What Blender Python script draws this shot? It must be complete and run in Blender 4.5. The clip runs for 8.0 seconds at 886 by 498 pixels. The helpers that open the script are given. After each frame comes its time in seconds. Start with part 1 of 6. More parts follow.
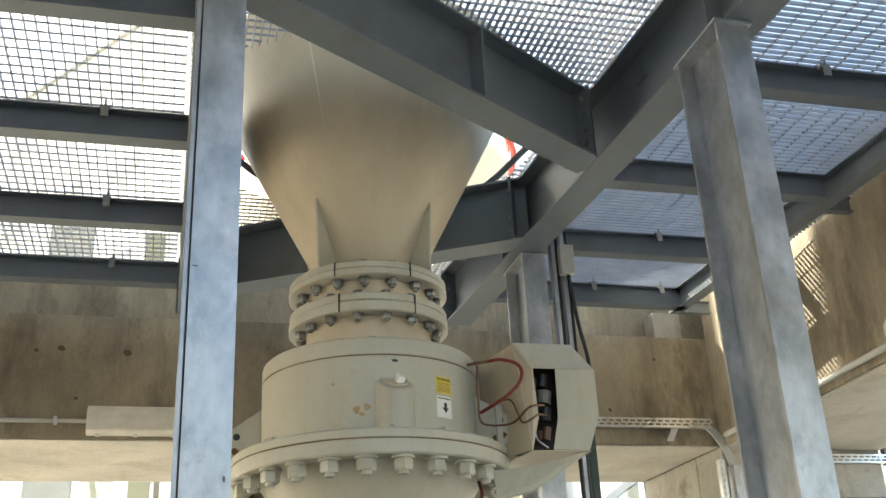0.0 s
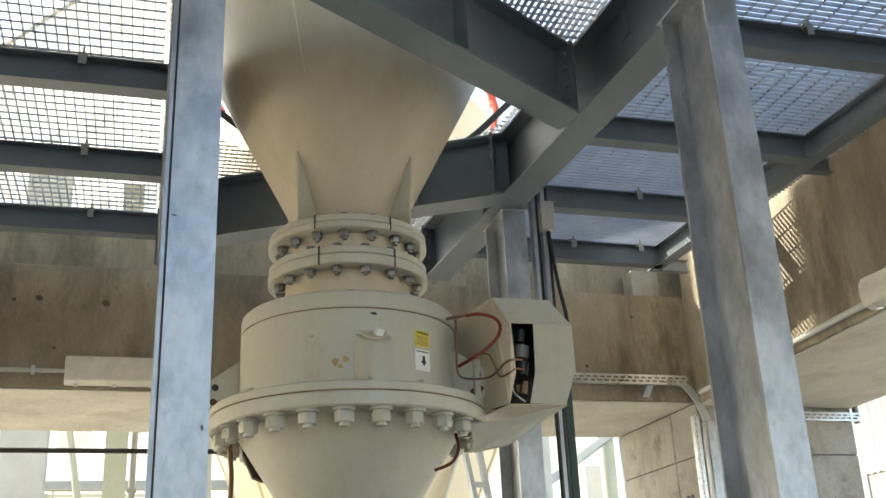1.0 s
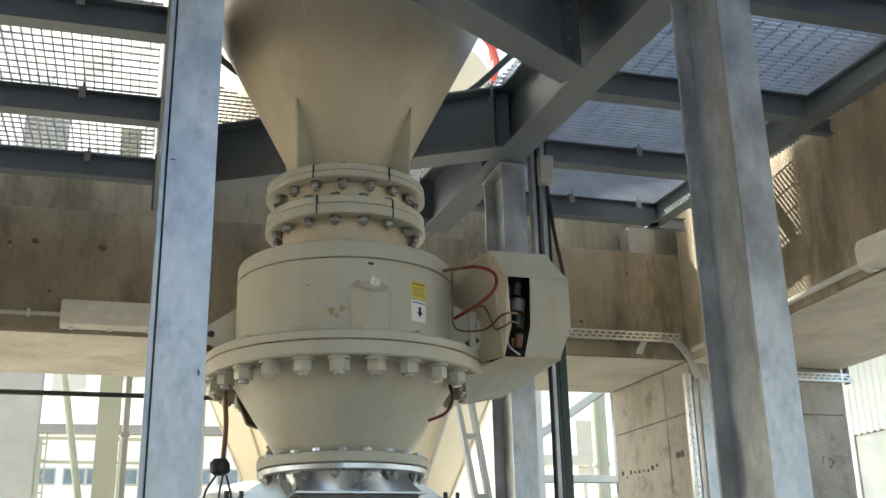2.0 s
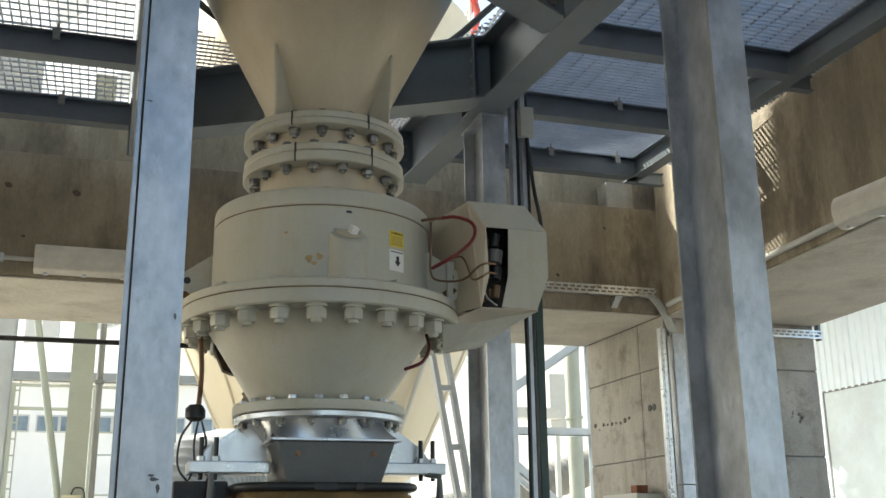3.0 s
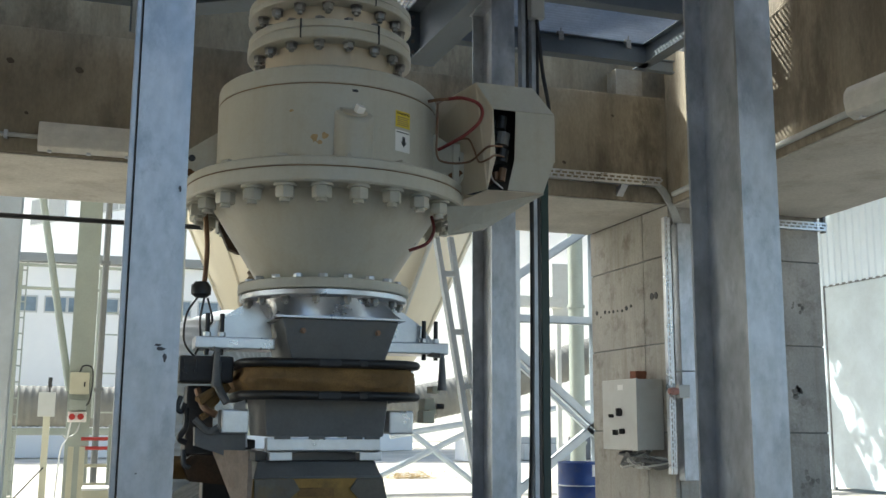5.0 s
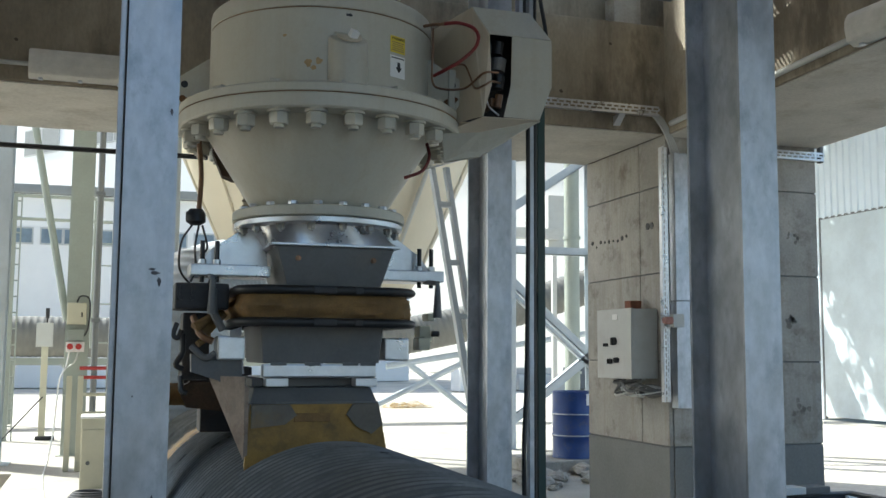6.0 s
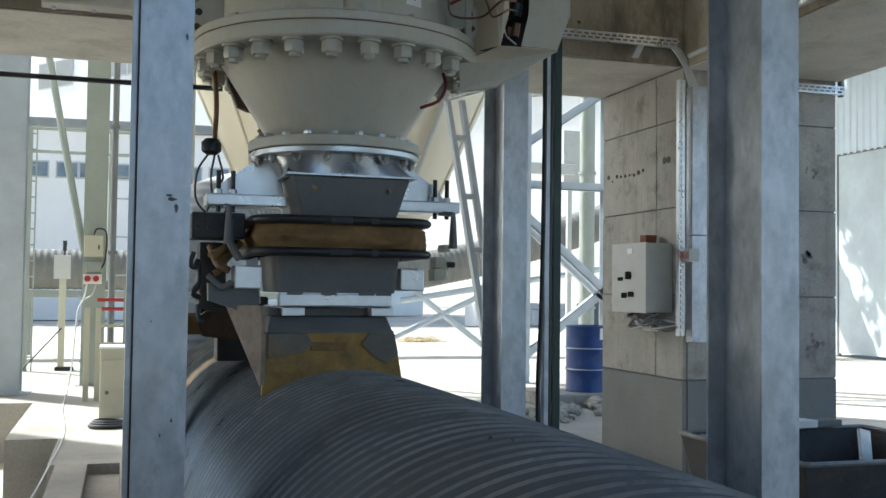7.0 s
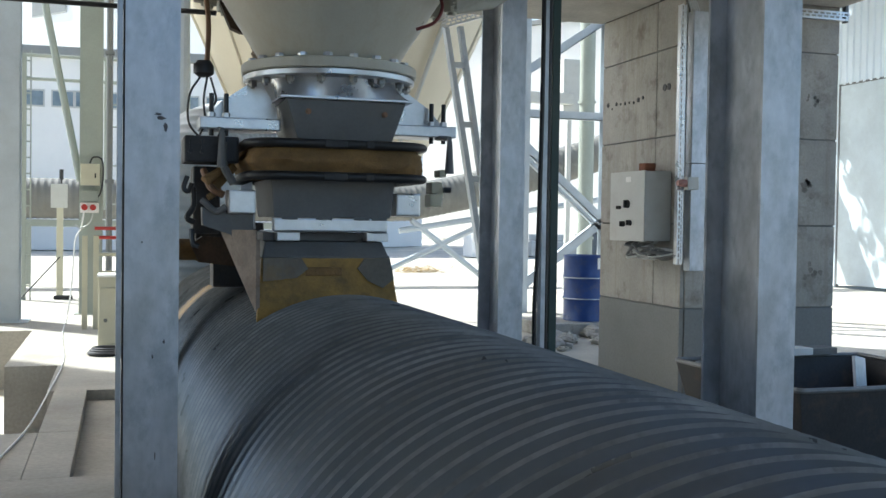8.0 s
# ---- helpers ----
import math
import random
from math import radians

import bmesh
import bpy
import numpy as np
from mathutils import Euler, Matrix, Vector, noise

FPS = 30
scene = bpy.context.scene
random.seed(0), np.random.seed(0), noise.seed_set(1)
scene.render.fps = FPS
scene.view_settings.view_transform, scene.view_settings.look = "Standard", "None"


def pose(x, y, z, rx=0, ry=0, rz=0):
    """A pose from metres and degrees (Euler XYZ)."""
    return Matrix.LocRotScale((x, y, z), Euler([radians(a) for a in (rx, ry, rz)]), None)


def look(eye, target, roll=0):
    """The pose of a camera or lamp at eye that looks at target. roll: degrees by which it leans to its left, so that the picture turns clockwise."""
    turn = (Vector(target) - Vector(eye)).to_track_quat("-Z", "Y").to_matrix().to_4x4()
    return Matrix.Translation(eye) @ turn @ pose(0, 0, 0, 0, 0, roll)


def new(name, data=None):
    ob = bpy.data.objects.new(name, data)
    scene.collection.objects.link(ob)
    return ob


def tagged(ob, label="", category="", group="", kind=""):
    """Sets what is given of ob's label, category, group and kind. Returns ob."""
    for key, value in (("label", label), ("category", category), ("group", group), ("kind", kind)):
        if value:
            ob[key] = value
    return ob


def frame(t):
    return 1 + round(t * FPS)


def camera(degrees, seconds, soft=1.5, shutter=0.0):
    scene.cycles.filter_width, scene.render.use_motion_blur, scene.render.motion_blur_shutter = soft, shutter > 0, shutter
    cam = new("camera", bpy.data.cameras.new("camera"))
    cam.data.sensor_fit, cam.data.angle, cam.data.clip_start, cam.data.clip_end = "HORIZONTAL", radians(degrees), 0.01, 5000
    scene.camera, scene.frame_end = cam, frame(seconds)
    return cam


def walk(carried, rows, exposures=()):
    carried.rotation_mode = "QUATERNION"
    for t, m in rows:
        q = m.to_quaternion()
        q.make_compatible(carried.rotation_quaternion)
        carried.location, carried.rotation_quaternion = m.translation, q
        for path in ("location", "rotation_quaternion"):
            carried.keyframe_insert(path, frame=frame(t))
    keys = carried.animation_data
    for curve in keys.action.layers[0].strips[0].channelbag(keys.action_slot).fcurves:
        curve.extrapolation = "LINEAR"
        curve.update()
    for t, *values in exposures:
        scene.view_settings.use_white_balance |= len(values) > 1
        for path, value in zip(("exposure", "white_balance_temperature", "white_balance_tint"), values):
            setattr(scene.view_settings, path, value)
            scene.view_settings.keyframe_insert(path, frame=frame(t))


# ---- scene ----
cam = camera(46.4, 8.0)
# seconds, eye, target, roll
PATH = [
    (0.0, (0.000, 0.000, 1.600), (0.4926, 1.7692, 2.3921), -2.96), (0.5, (0.005, -0.002, 1.593), (0.5263, 1.7770, 2.3439), -2.90),
    (1.0, (0.002, 0.000, 1.589), (0.5356, 1.7911, 2.3014), -2.53), (1.5, (-0.002, 0.002, 1.587), (0.5222, 1.8126, 2.2546), -1.63),
    (3.0, (-0.008, 0.031, 1.571), (0.5887, 1.8622, 2.1123), -0.70), (3.5, (-0.006, 0.036, 1.561), (0.5856, 1.8851, 2.0406), -0.37),
    (4.0, (-0.009, 0.044, 1.557), (0.5831, 1.9061, 1.9831), 0.14), (4.2, (-0.008, 0.046, 1.554), (0.5840, 1.9110, 1.9616), 0.20),
    (5.3, (-0.004, 0.055, 1.533), (0.6026, 1.9386, 1.8290), 0.41), (5.5, (-0.003, 0.057, 1.530), (0.6058, 1.9436, 1.7963), 0.42),
    (6.0, (0.004, 0.068, 1.517), (0.6186, 1.9601, 1.7215), 0.37), (6.5, (0.005, 0.067, 1.508), (0.6094, 1.9669, 1.6638), 0.50),
    (7.0, (-0.000, 0.076, 1.494), (0.5921, 1.9851, 1.5748), 0.72), (7.5, (0.018, 0.097, 1.481), (0.6241, 2.0030, 1.5087), 0.85),
    (8.0, (0.024, 0.108, 1.466), (0.6200, 2.0169, 1.4142), 0.84)]
walk(cam, [(t, look(e, a, r)) for t, e, a, r in PATH], exposures=[
    (0.0, 2.05, 7300, 4), (1.0, 1.9, 7150, 4), (1.5, 1.75, 7100, 4), (3.0, 1.4, 6750, 3), (4.0, 1.15, 6450, 3), (5.5, 0.92, 6100, 3), (6.5, 0.85, 5950, 3), (8.0, 0.92, 5850, 4)])

# ---- daylight ----
SUN_EL, SUN_AZ = 45.0, 317.0  # degrees; azimuth clockwise from +y, where the sun stands
world = bpy.data.worlds.new("sky")
scene.world = world
world.use_nodes = True
wn = world.node_tree.nodes
sky = wn.new("ShaderNodeTexSky")
sky.sky_type = "NISHITA"
sky.sun_disc = False
sky.sun_elevation, sky.sun_rotation = radians(SUN_EL), radians(SUN_AZ)
sky.air_density, sky.dust_density = 1.0, 3.0
wn["Background"].inputs["Strength"].default_value = 0.15
world.node_tree.links.new(sky.outputs["Color"], wn["Background"].inputs["Color"])
sun = new("sun", bpy.data.lights.new("sun", "SUN"))
sun.data.energy, sun.data.angle, sun.data.color = 5.0, radians(0.5), (1.0, 0.95, 0.87)
ea, aa = radians(SUN_EL), radians(SUN_AZ)
toward = Vector((math.sin(aa) * math.cos(ea), math.cos(aa) * math.cos(ea), math.sin(ea)))
sun.matrix_world = look(toward * 60, (0, 0, 0))


# ---- materials ----
def material(name, base, rough=0.6, metal=0.0, var=0.25, grain=0.12, scale=3.0, fine=60.0, bump=0.15, tint=None, stain=None, stain_scale=1.2, stain_amount=0.5,
             stretch=(1, 1, 1), per_object=0.0, spec=0.5, drip=None, drip_amount=0.6, drip_scale=1.6):
    """A surface with broad and fine variation, stains of a colour of their own, and relief."""
    m = bpy.data.materials.new(name)
    m.use_nodes = True
    n, l = m.node_tree.nodes, m.node_tree.links
    bsdf = n["Principled BSDF"]
    co = n.new("ShaderNodeTexCoord")
    mp = n.new("ShaderNodeMapping")
    mp.inputs["Scale"].default_value = stretch
    l.new(co.outputs["Object"], mp.inputs["Vector"])

    def noise_at(s, detail, rough_=0.6):
        t = n.new("ShaderNodeTexNoise")
        t.inputs["Scale"].default_value, t.inputs["Detail"].default_value, t.inputs["Roughness"].default_value = s, detail, rough_
        l.new(mp.outputs["Vector"], t.inputs["Vector"])
        return t.outputs["Fac"]

    def ranged(v, lo, hi, a, b):
        r = n.new("ShaderNodeMapRange")
        r.inputs["From Min"].default_value, r.inputs["From Max"].default_value = lo, hi
        r.inputs["To Min"].default_value, r.inputs["To Max"].default_value = a, b
        l.new(v, r.inputs["Value"])
        return r.outputs["Result"]

    def mixed(fac, a, b, how="MIX"):
        x = n.new("ShaderNodeMix")
        x.data_type, x.blend_type = "RGBA", how
        for sock, val in ((x.inputs[0], fac), (x.inputs[6], a), (x.inputs[7], b)):
            if isinstance(val, (int, float)):
                sock.default_value = val
            elif isinstance(val, tuple):
                sock.default_value = (*val, 1)
            else:
                l.new(val, sock)
        return x.outputs[2]

    broad, small = noise_at(scale, 5), noise_at(fine, 3)
    col = mixed(ranged(broad, 0.3, 0.7, 0, 1), tuple(c * (1 - var) for c in base), tuple(min(1, c * (1 + var * 0.6)) for c in (tint or base)))
    col = mixed(grain, col, small, "OVERLAY")
    if stain:
        col = mixed(ranged(noise_at(stain_scale, 7, 0.7), 0.52, 0.68, 0, stain_amount), col, stain)
    if drip:
        md = n.new("ShaderNodeMapping")
        md.inputs["Scale"].default_value = (5.0, 5.0, 0.35)
        l.new(co.outputs["Object"], md.inputs["Vector"])
        td = n.new("ShaderNodeTexNoise")
        td.inputs["Scale"].default_value, td.inputs["Detail"].default_value, td.inputs["Roughness"].default_value = drip_scale, 6, 0.65
        l.new(md.outputs["Vector"], td.inputs["Vector"])
        col = mixed(ranged(td.outputs["Fac"], 0.50, 0.72, 0, drip_amount), col, drip)
    if per_object:
        info = n.new("ShaderNodeObjectInfo")
        v = ranged(info.outputs["Random"], 0, 1, 1 - per_object, 1 + per_object)
        col = mixed(1.0, col, v, "MULTIPLY")
    l.new(col, bsdf.inputs["Base Color"])
    l.new(ranged(broad, 0.25, 0.75, max(0.03, rough - 0.12), min(1, rough + 0.12)), bsdf.inputs["Roughness"])
    bsdf.inputs["Metallic"].default_value = metal
    bsdf.inputs["Specular IOR Level"].default_value = spec
    if bump:
        b = n.new("ShaderNodeBump")
        b.inputs["Strength"].default_value, b.inputs["Distance"].default_value = bump, 0.01
        l.new(small, b.inputs["Height"])
        l.new(b.outputs["Normal"], bsdf.inputs["Normal"])
    return m


CONCRETE = material("aged_concrete", (0.262, 0.222, 0.16), 0.85, var=0.35, grain=0.25, scale=1.4, fine=45, bump=0.35, tint=(0.35, 0.305, 0.23), stain=(0.10, 0.08, 0.055), stain_scale=2.2, stain_amount=0.75, stretch=(1, 1, 0.45), drip=(0.11, 0.085, 0.06), drip_amount=0.5, drip_scale=1.1)
PALE = material("cast_concrete", (0.39, 0.375, 0.34), 0.85, var=0.22, grain=0.22, scale=2.2, fine=50, bump=0.3, stain=(0.19, 0.17, 0.14), stain_scale=3.4, stain_amount=0.85, drip=(0.25, 0.22, 0.17), drip_amount=0.65)
SOFFIT = material("bounce_lit_soffit_concrete", (0.50, 0.48, 0.43), 0.9, var=0.22, grain=0.25, scale=1.6, fine=40, bump=0.3, stain=(0.30, 0.26, 0.20), stain_scale=2.0, stain_amount=0.6)
SLAB = material("floor_concrete", (0.43, 0.405, 0.35), 0.9, var=0.25, grain=0.25, scale=1.0, fine=30, bump=0.3, stain=(0.25, 0.22, 0.17), stain_scale=0.8)
EARTH = material("dusty_ground", (0.58, 0.54, 0.46), 0.95, var=0.25, grain=0.3, scale=0.35, fine=14, bump=0.4, stain=(0.28, 0.23, 0.16), stain_scale=0.5)
GALV = material("galvanised_steel", (0.44, 0.465, 0.50), 0.40, metal=0.7, var=0.25, grain=0.18, scale=7, fine=40, bump=0.06, tint=(0.52, 0.55, 0.60), stain=(0.29, 0.32, 0.36), stain_scale=11, stain_amount=0.7, stretch=(1, 1, 0.6), drip=(0.36, 0.40, 0.46), drip_amount=0.5, drip_scale=3.0)
BEAM = material("painted_grey_steel", (0.17, 0.20, 0.235), 0.5, metal=0.25, var=0.15, grain=0.1, scale=2.5, fine=60, bump=0.08, stain=(0.12, 0.12, 0.12), stain_scale=3.0, stain_amount=0.35)
CREAM = material("cream_machine_paint", (0.50, 0.485, 0.41), 0.38, var=0.08, grain=0.07, scale=3.0, fine=70, bump=0.06, stain=(0.40, 0.35, 0.25), stain_scale=6.0, stain_amount=0.45, drip=(0.42, 0.37, 0.27), drip_amount=0.4, drip_scale=2.5)
CREAM_DULL = material("cream_hopper_paint", (0.58, 0.50, 0.37), 0.42, var=0.12, grain=0.08, scale=1.6, fine=70, bump=0.05, tint=(0.60, 0.53, 0.41), stain=(0.42, 0.33, 0.20), stain_scale=2.5, stain_amount=0.4, stretch=(1, 1, 0.3), drip=(0.62, 0.56, 0.44), drip_amount=0.5, drip_scale=2.0)
ZINC = material("bright_zinc", (0.62, 0.64, 0.67), 0.33, metal=0.85, var=0.15, grain=0.1, scale=9, fine=80, bump=0.04)
PITTED = material("dark_pit", (0.10, 0.083, 0.06), 0.95, var=0.3, scale=20)
SOOT = material("dull_black_rubber", (0.03, 0.03, 0.03), 0.6, var=0.3, scale=8)
GRATE = material("dull_grating_steel", (0.40, 0.43, 0.48), 0.45, metal=0.4, var=0.2, grain=0.15, scale=6, fine=60, bump=0.0)
DARKSTEEL = material("dark_grey_steel", (0.150, 0.155, 0.158), 0.55, metal=0.1, var=0.2, grain=0.15, scale=4, fine=60, bump=0.1, stain=(0.20, 0.18, 0.14), stain_scale=6, stain_amount=0.3)
BOLT = material("bolt_steel", (0.30, 0.30, 0.29), 0.4, metal=0.7, var=0.3, grain=0.2, scale=20, fine=120, bump=0.1, stain=(0.16, 0.10, 0.06), stain_scale=15, stain_amount=0.5)
RUBBER = material("black_rubber", (0.018, 0.018, 0.019), 0.45, var=0.3, grain=0.2, scale=12, fine=80, bump=0.1)
CANVAS = material("brown_canvas", (0.24, 0.145, 0.055), 0.85, var=0.3, grain=0.25, scale=8, fine=120, bump=0.5, stain=(0.10, 0.06, 0.03), stain_scale=7, stain_amount=0.6)
GREASE = material("yellow_brown_coating", (0.33, 0.20, 0.045), 0.55, var=0.4, grain=0.2, scale=9, fine=60, bump=0.3, stain=(0.12, 0.08, 0.03), stain_scale=8, stain_amount=0.7)
PIPE = material("weathered_pipe_paint", (0.115, 0.135, 0.155), 0.36, metal=0.25, var=0.12, grain=0.1, scale=2.5, fine=45, bump=0.03, tint=(0.13, 0.152, 0.175), stain=(0.15, 0.145, 0.13), stain_scale=3.0, stain_amount=0.3)
# crest steel lighter than the pipe: rib highlights painted in, along with patchy wear
CREST = material("highlit_bare_crest", (0.34, 0.36, 0.36), 0.36, metal=0.4, var=0.4, grain=0.2, scale=4.5, fine=50, bump=0.0, stain=(0.14, 0.14, 0.13), stain_scale=4.0, stain_amount=0.8)
CREST = material("highlit_worn_crest", (0.25, 0.27, 0.28), 0.34, metal=0.45, var=0.4, grain=0.2, scale=3.5, fine=50, bump=0.05, stain=(0.12, 0.13, 0.145), stain_scale=5.0, stain_amount=0.9)
DUCT = material("pale_duct_paint", (0.27, 0.28, 0.27), 0.5, metal=0.3, var=0.12, grain=0.1, scale=2, fine=40, bump=0.05)
BLUEGREY = material("pale_blue_steel_paint", (0.48, 0.53, 0.57), 0.5, var=0.15, grain=0.1, scale=2, fine=50, bump=0.05)
GREENGREY = material("grey_green_steel_paint", (0.31, 0.34, 0.30), 0.5, var=0.12, grain=0.1, scale=1.5, fine=50, bump=0.05)
BOXPAINT = material("light_grey_enclosure_paint", (0.50, 0.51, 0.49), 0.4, var=0.06, grain=0.06, scale=4, fine=80, bump=0.03, stain=(0.36, 0.34, 0.30), stain_scale=5, stain_amount=0.3)
CASEPAINT = material("cream_cabinet_paint", (0.52, 0.50, 0.38), 0.45, var=0.08, grain=0.06, scale=4, fine=80, bump=0.03)
PLASTIC = material("dusty_lamp_diffuser", (0.68, 0.66, 0.60), 0.35, var=0.15, grain=0.1, scale=8, fine=60, bump=0.05)
BLACK = material("black_plastic", (0.02, 0.02, 0.022), 0.4, var=0.2, grain=0.1, scale=10, fine=80, bump=0.05)
RED = material("red_paint", (0.42, 0.035, 0.03), 0.4, var=0.2, grain=0.1, scale=10, fine=80, bump=0.05)
WHITE = material("white_paint", (0.78, 0.78, 0.76), 0.45, var=0.06, grain=0.05, scale=4, fine=80, bump=0.03)
YELLOW = material("yellow_label", (0.72, 0.56, 0.05), 0.5, var=0.08, grain=0.05, scale=20, fine=100, bump=0.0)
BLUE = material("blue_drum_paint", (0.02, 0.06, 0.23), 0.35, var=0.2, grain=0.1, scale=5, fine=60, bump=0.08, stain=(0.10, 0.10, 0.12), stain_scale=9, stain_amount=0.4)
BINSTEEL = material("blackened_bin_steel", (0.045, 0.045, 0.048), 0.6, metal=0.2, var=0.4, grain=0.25, scale=3, fine=50, bump=0.25, stain=(0.13, 0.09, 0.06), stain_scale=5, stain_amount=0.5)
CLADDING = material("pale_cladding", (0.70, 0.78, 0.84), 0.5, var=0.06, grain=0.05, scale=0.7, fine=20, bump=0.02)
DOORPAINT = material("grey_shed_door", (0.54, 0.61, 0.64), 0.5, var=0.15, grain=0.1, scale=1, fine=30, bump=0.05, stain=(0.44, 0.49, 0.50), stain_scale=1.5)
SILO = material("cream_silo_paint", (0.66, 0.60, 0.46), 0.5, var=0.08, grain=0.05, scale=0.8, fine=30, bump=0.03)
RENDERED = material("white_rendered_wall", (0.82, 0.82, 0.80), 0.8, var=0.06, grain=0.08, scale=0.5, fine=20, bump=0.1)
WINDOW = material("dark_window_glass", (0.20, 0.26, 0.31), 0.15, var=0.3, grain=0.05, scale=1.5, fine=30, bump=0.0)
COPPER = material("brown_copper_tube", (0.22, 0.13, 0.08), 0.4, metal=0.6, var=0.3, grain=0.1, scale=20, fine=90, bump=0.05)
BRICK = material("broken_brick", (0.22, 0.085, 0.05), 0.9, var=0.3, grain=0.3, scale=20, fine=90, bump=0.5)
GREENCABLE = material("dark_green_paint", (0.02, 0.05, 0.045), 0.4, var=0.2, grain=0.1, scale=6, fine=60, bump=0.05)
LEAF = material("broad_leaf", (0.06, 0.10, 0.03), 0.6, var=0.4, grain=0.1, scale=3, fine=30, bump=0.0)
BARK = material("grey_bark", (0.16, 0.12, 0.09), 0.9, var=0.3, grain=0.3, scale=5, fine=40, bump=0.5)
DADO = material("smooth_grey_plinth", (0.20, 0.205, 0.20), 0.8, var=0.15, grain=0.2, scale=2, fine=50, bump=0.2)


# ---- building blocks ----
def box(bm, x0, x1, y0, y1, z0, z1, bevel=0.0):
    """A box between six planes, its edges rounded off by bevel."""
    vs = [bm.verts.new((x, y, z)) for x in (x0, x1) for y in (y0, y1) for z in (z0, z1)]
    fs = [bm.faces.new([vs[i] for i in q]) for q in ((0, 1, 3, 2), (4, 6, 7, 5), (0, 4, 5, 1), (2, 3, 7, 6), (0, 2, 6, 4), (1, 5, 7, 3))]
    if bevel:
        bmesh.ops.bevel(bm, geom=list({e for f in fs for e in f.edges}), offset=bevel, segments=2, affect="EDGES", profile=0.6)
    return vs


def lathe(bm, profile, steps=48, at=(0, 0, 0), arc=(0, 360), close=False):
    """Turns a line of (radius, height) round the z axis."""
    rings = []
    full = abs(arc[1] - arc[0]) >= 360
    n = steps if full else steps + 1
    for r, z in profile:
        rings.append([bm.verts.new((at[0] + r * math.cos(radians(arc[0] + (arc[1] - arc[0]) * k / steps)), at[1] + r * math.sin(radians(arc[0] + (arc[1] - arc[0]) * k / steps)), at[2] + z)) for k in range(n)])
    pairs = list(zip(rings, rings[1:])) + ([(rings[-1], rings[0])] if close else [])
    for a, b in pairs:
        for k in range(steps):
            j = (k + 1) % n
            bm.faces.new((a[k], a[j], b[j], b[k]))
    return rings


def rod(bm, a, b, r, sides=12, r2=None, caps=True):
    """A round bar from a to b."""
    a, b = Vector(a), Vector(b)
    q = (b - a).to_track_quat("Z", "Y")
    ra = [bm.verts.new(a + q @ Vector((r * math.cos(2 * math.pi * k / sides), r * math.sin(2 * math.pi * k / sides), 0))) for k in range(sides)]
    rr = r if r2 is None else r2
    rb = [bm.verts.new(b + q @ Vector((rr * math.cos(2 * math.pi * k / sides), rr * math.sin(2 * math.pi * k / sides), 0))) for k in range(sides)]
    for k in range(sides):
        j = (k + 1) % sides
        bm.faces.new((ra[k], ra[j], rb[j], rb[k]))
    if caps:
        bm.faces.new(ra[::-1])
        bm.faces.new(rb)


def hose(bm, points, r, sides=8, fine=6):
    """A bent tube through points, rounded by a spline."""
    ps = [Vector(p) for p in points]
    ext = [ps[0] * 2 - ps[1]] + ps + [ps[-1] * 2 - ps[-2]]
    line = []
    for i in range(1, len(ext) - 2):
        for k in range(fine):
            t = k / fine
            p0, p1, p2, p3 = ext[i - 1:i + 3]
            line.append(0.5 * ((2 * p1) + (p2 - p0) * t + (2 * p0 - 5 * p1 + 4 * p2 - p3) * t * t + (3 * p1 - p0 - 3 * p2 + p3) * t ** 3))
    line.append(ps[-1])
    rings, q = [], None
    for i, p in enumerate(line):
        d = (line[min(i + 1, len(line) - 1)] - line[max(i - 1, 0)]).normalized()
        if q is None:
            q = d.to_track_quat("Z", "Y")
        else:
            q = (q @ Vector((0, 0, 1))).rotation_difference(d) @ q
        rings.append([bm.verts.new(p + q @ Vector((r * math.cos(2 * math.pi * k / sides), r * math.sin(2 * math.pi * k / sides), 0))) for k in range(sides)])
    for a, b in zip(rings, rings[1:]):
        for k in range(sides):
            j = (k + 1) % sides
            bm.faces.new((a[k], a[j], b[j], b[k]))
    bm.faces.new(rings[0][::-1])
    bm.faces.new(rings[-1])


def prism(bm, outline, z0, z1, m=Matrix.Identity(4)):
    """An outline of (x, y) raised from z0 to z1, laid by m."""
    lo = [bm.verts.new(m @ Vector((x, y, z0))) for x, y in outline]
    hi = [bm.verts.new(m @ Vector((x, y, z1))) for x, y in outline]
    n = len(outline)
    for k in range(n):
        j = (k + 1) % n
        bm.faces.new((lo[k], lo[j], hi[j], hi[k]))
    bm.faces.new(lo[::-1])
    bm.faces.new(hi)


def i_section(w, h, tf, tw):
    """The outline of a rolled I section, its web along the second axis."""
    a, b, c = w / 2, h / 2, tw / 2
    return [(-a, -b), (a, -b), (a, -b + tf), (c, -b + tf), (c, b - tf), (a, b - tf), (a, b), (-a, b), (-a, b - tf), (-c, b - tf), (-c, -b + tf), (-a, -b + tf)]


def mesh_of(name, bm, mat, smooth=None):
    bmesh.ops.recalc_face_normals(bm, faces=bm.faces)
    me = bpy.data.meshes.new(name)
    bm.to_mesh(me)
    bm.free()
    for m in mat if isinstance(mat, (list, tuple)) else (mat,):
        me.materials.append(m)
    if smooth:
        me.shade_smooth()
        me.set_sharp_from_angle(angle=radians(smooth))
    return me


def part(name, bm, mat, parent, label="", smooth=None):
    """Links a bmesh as one mesh object under a thing or a part."""
    ob = new(name, mesh_of(name, bm, mat, smooth))
    ob.parent = parent
    return tagged(ob, label) if label else ob


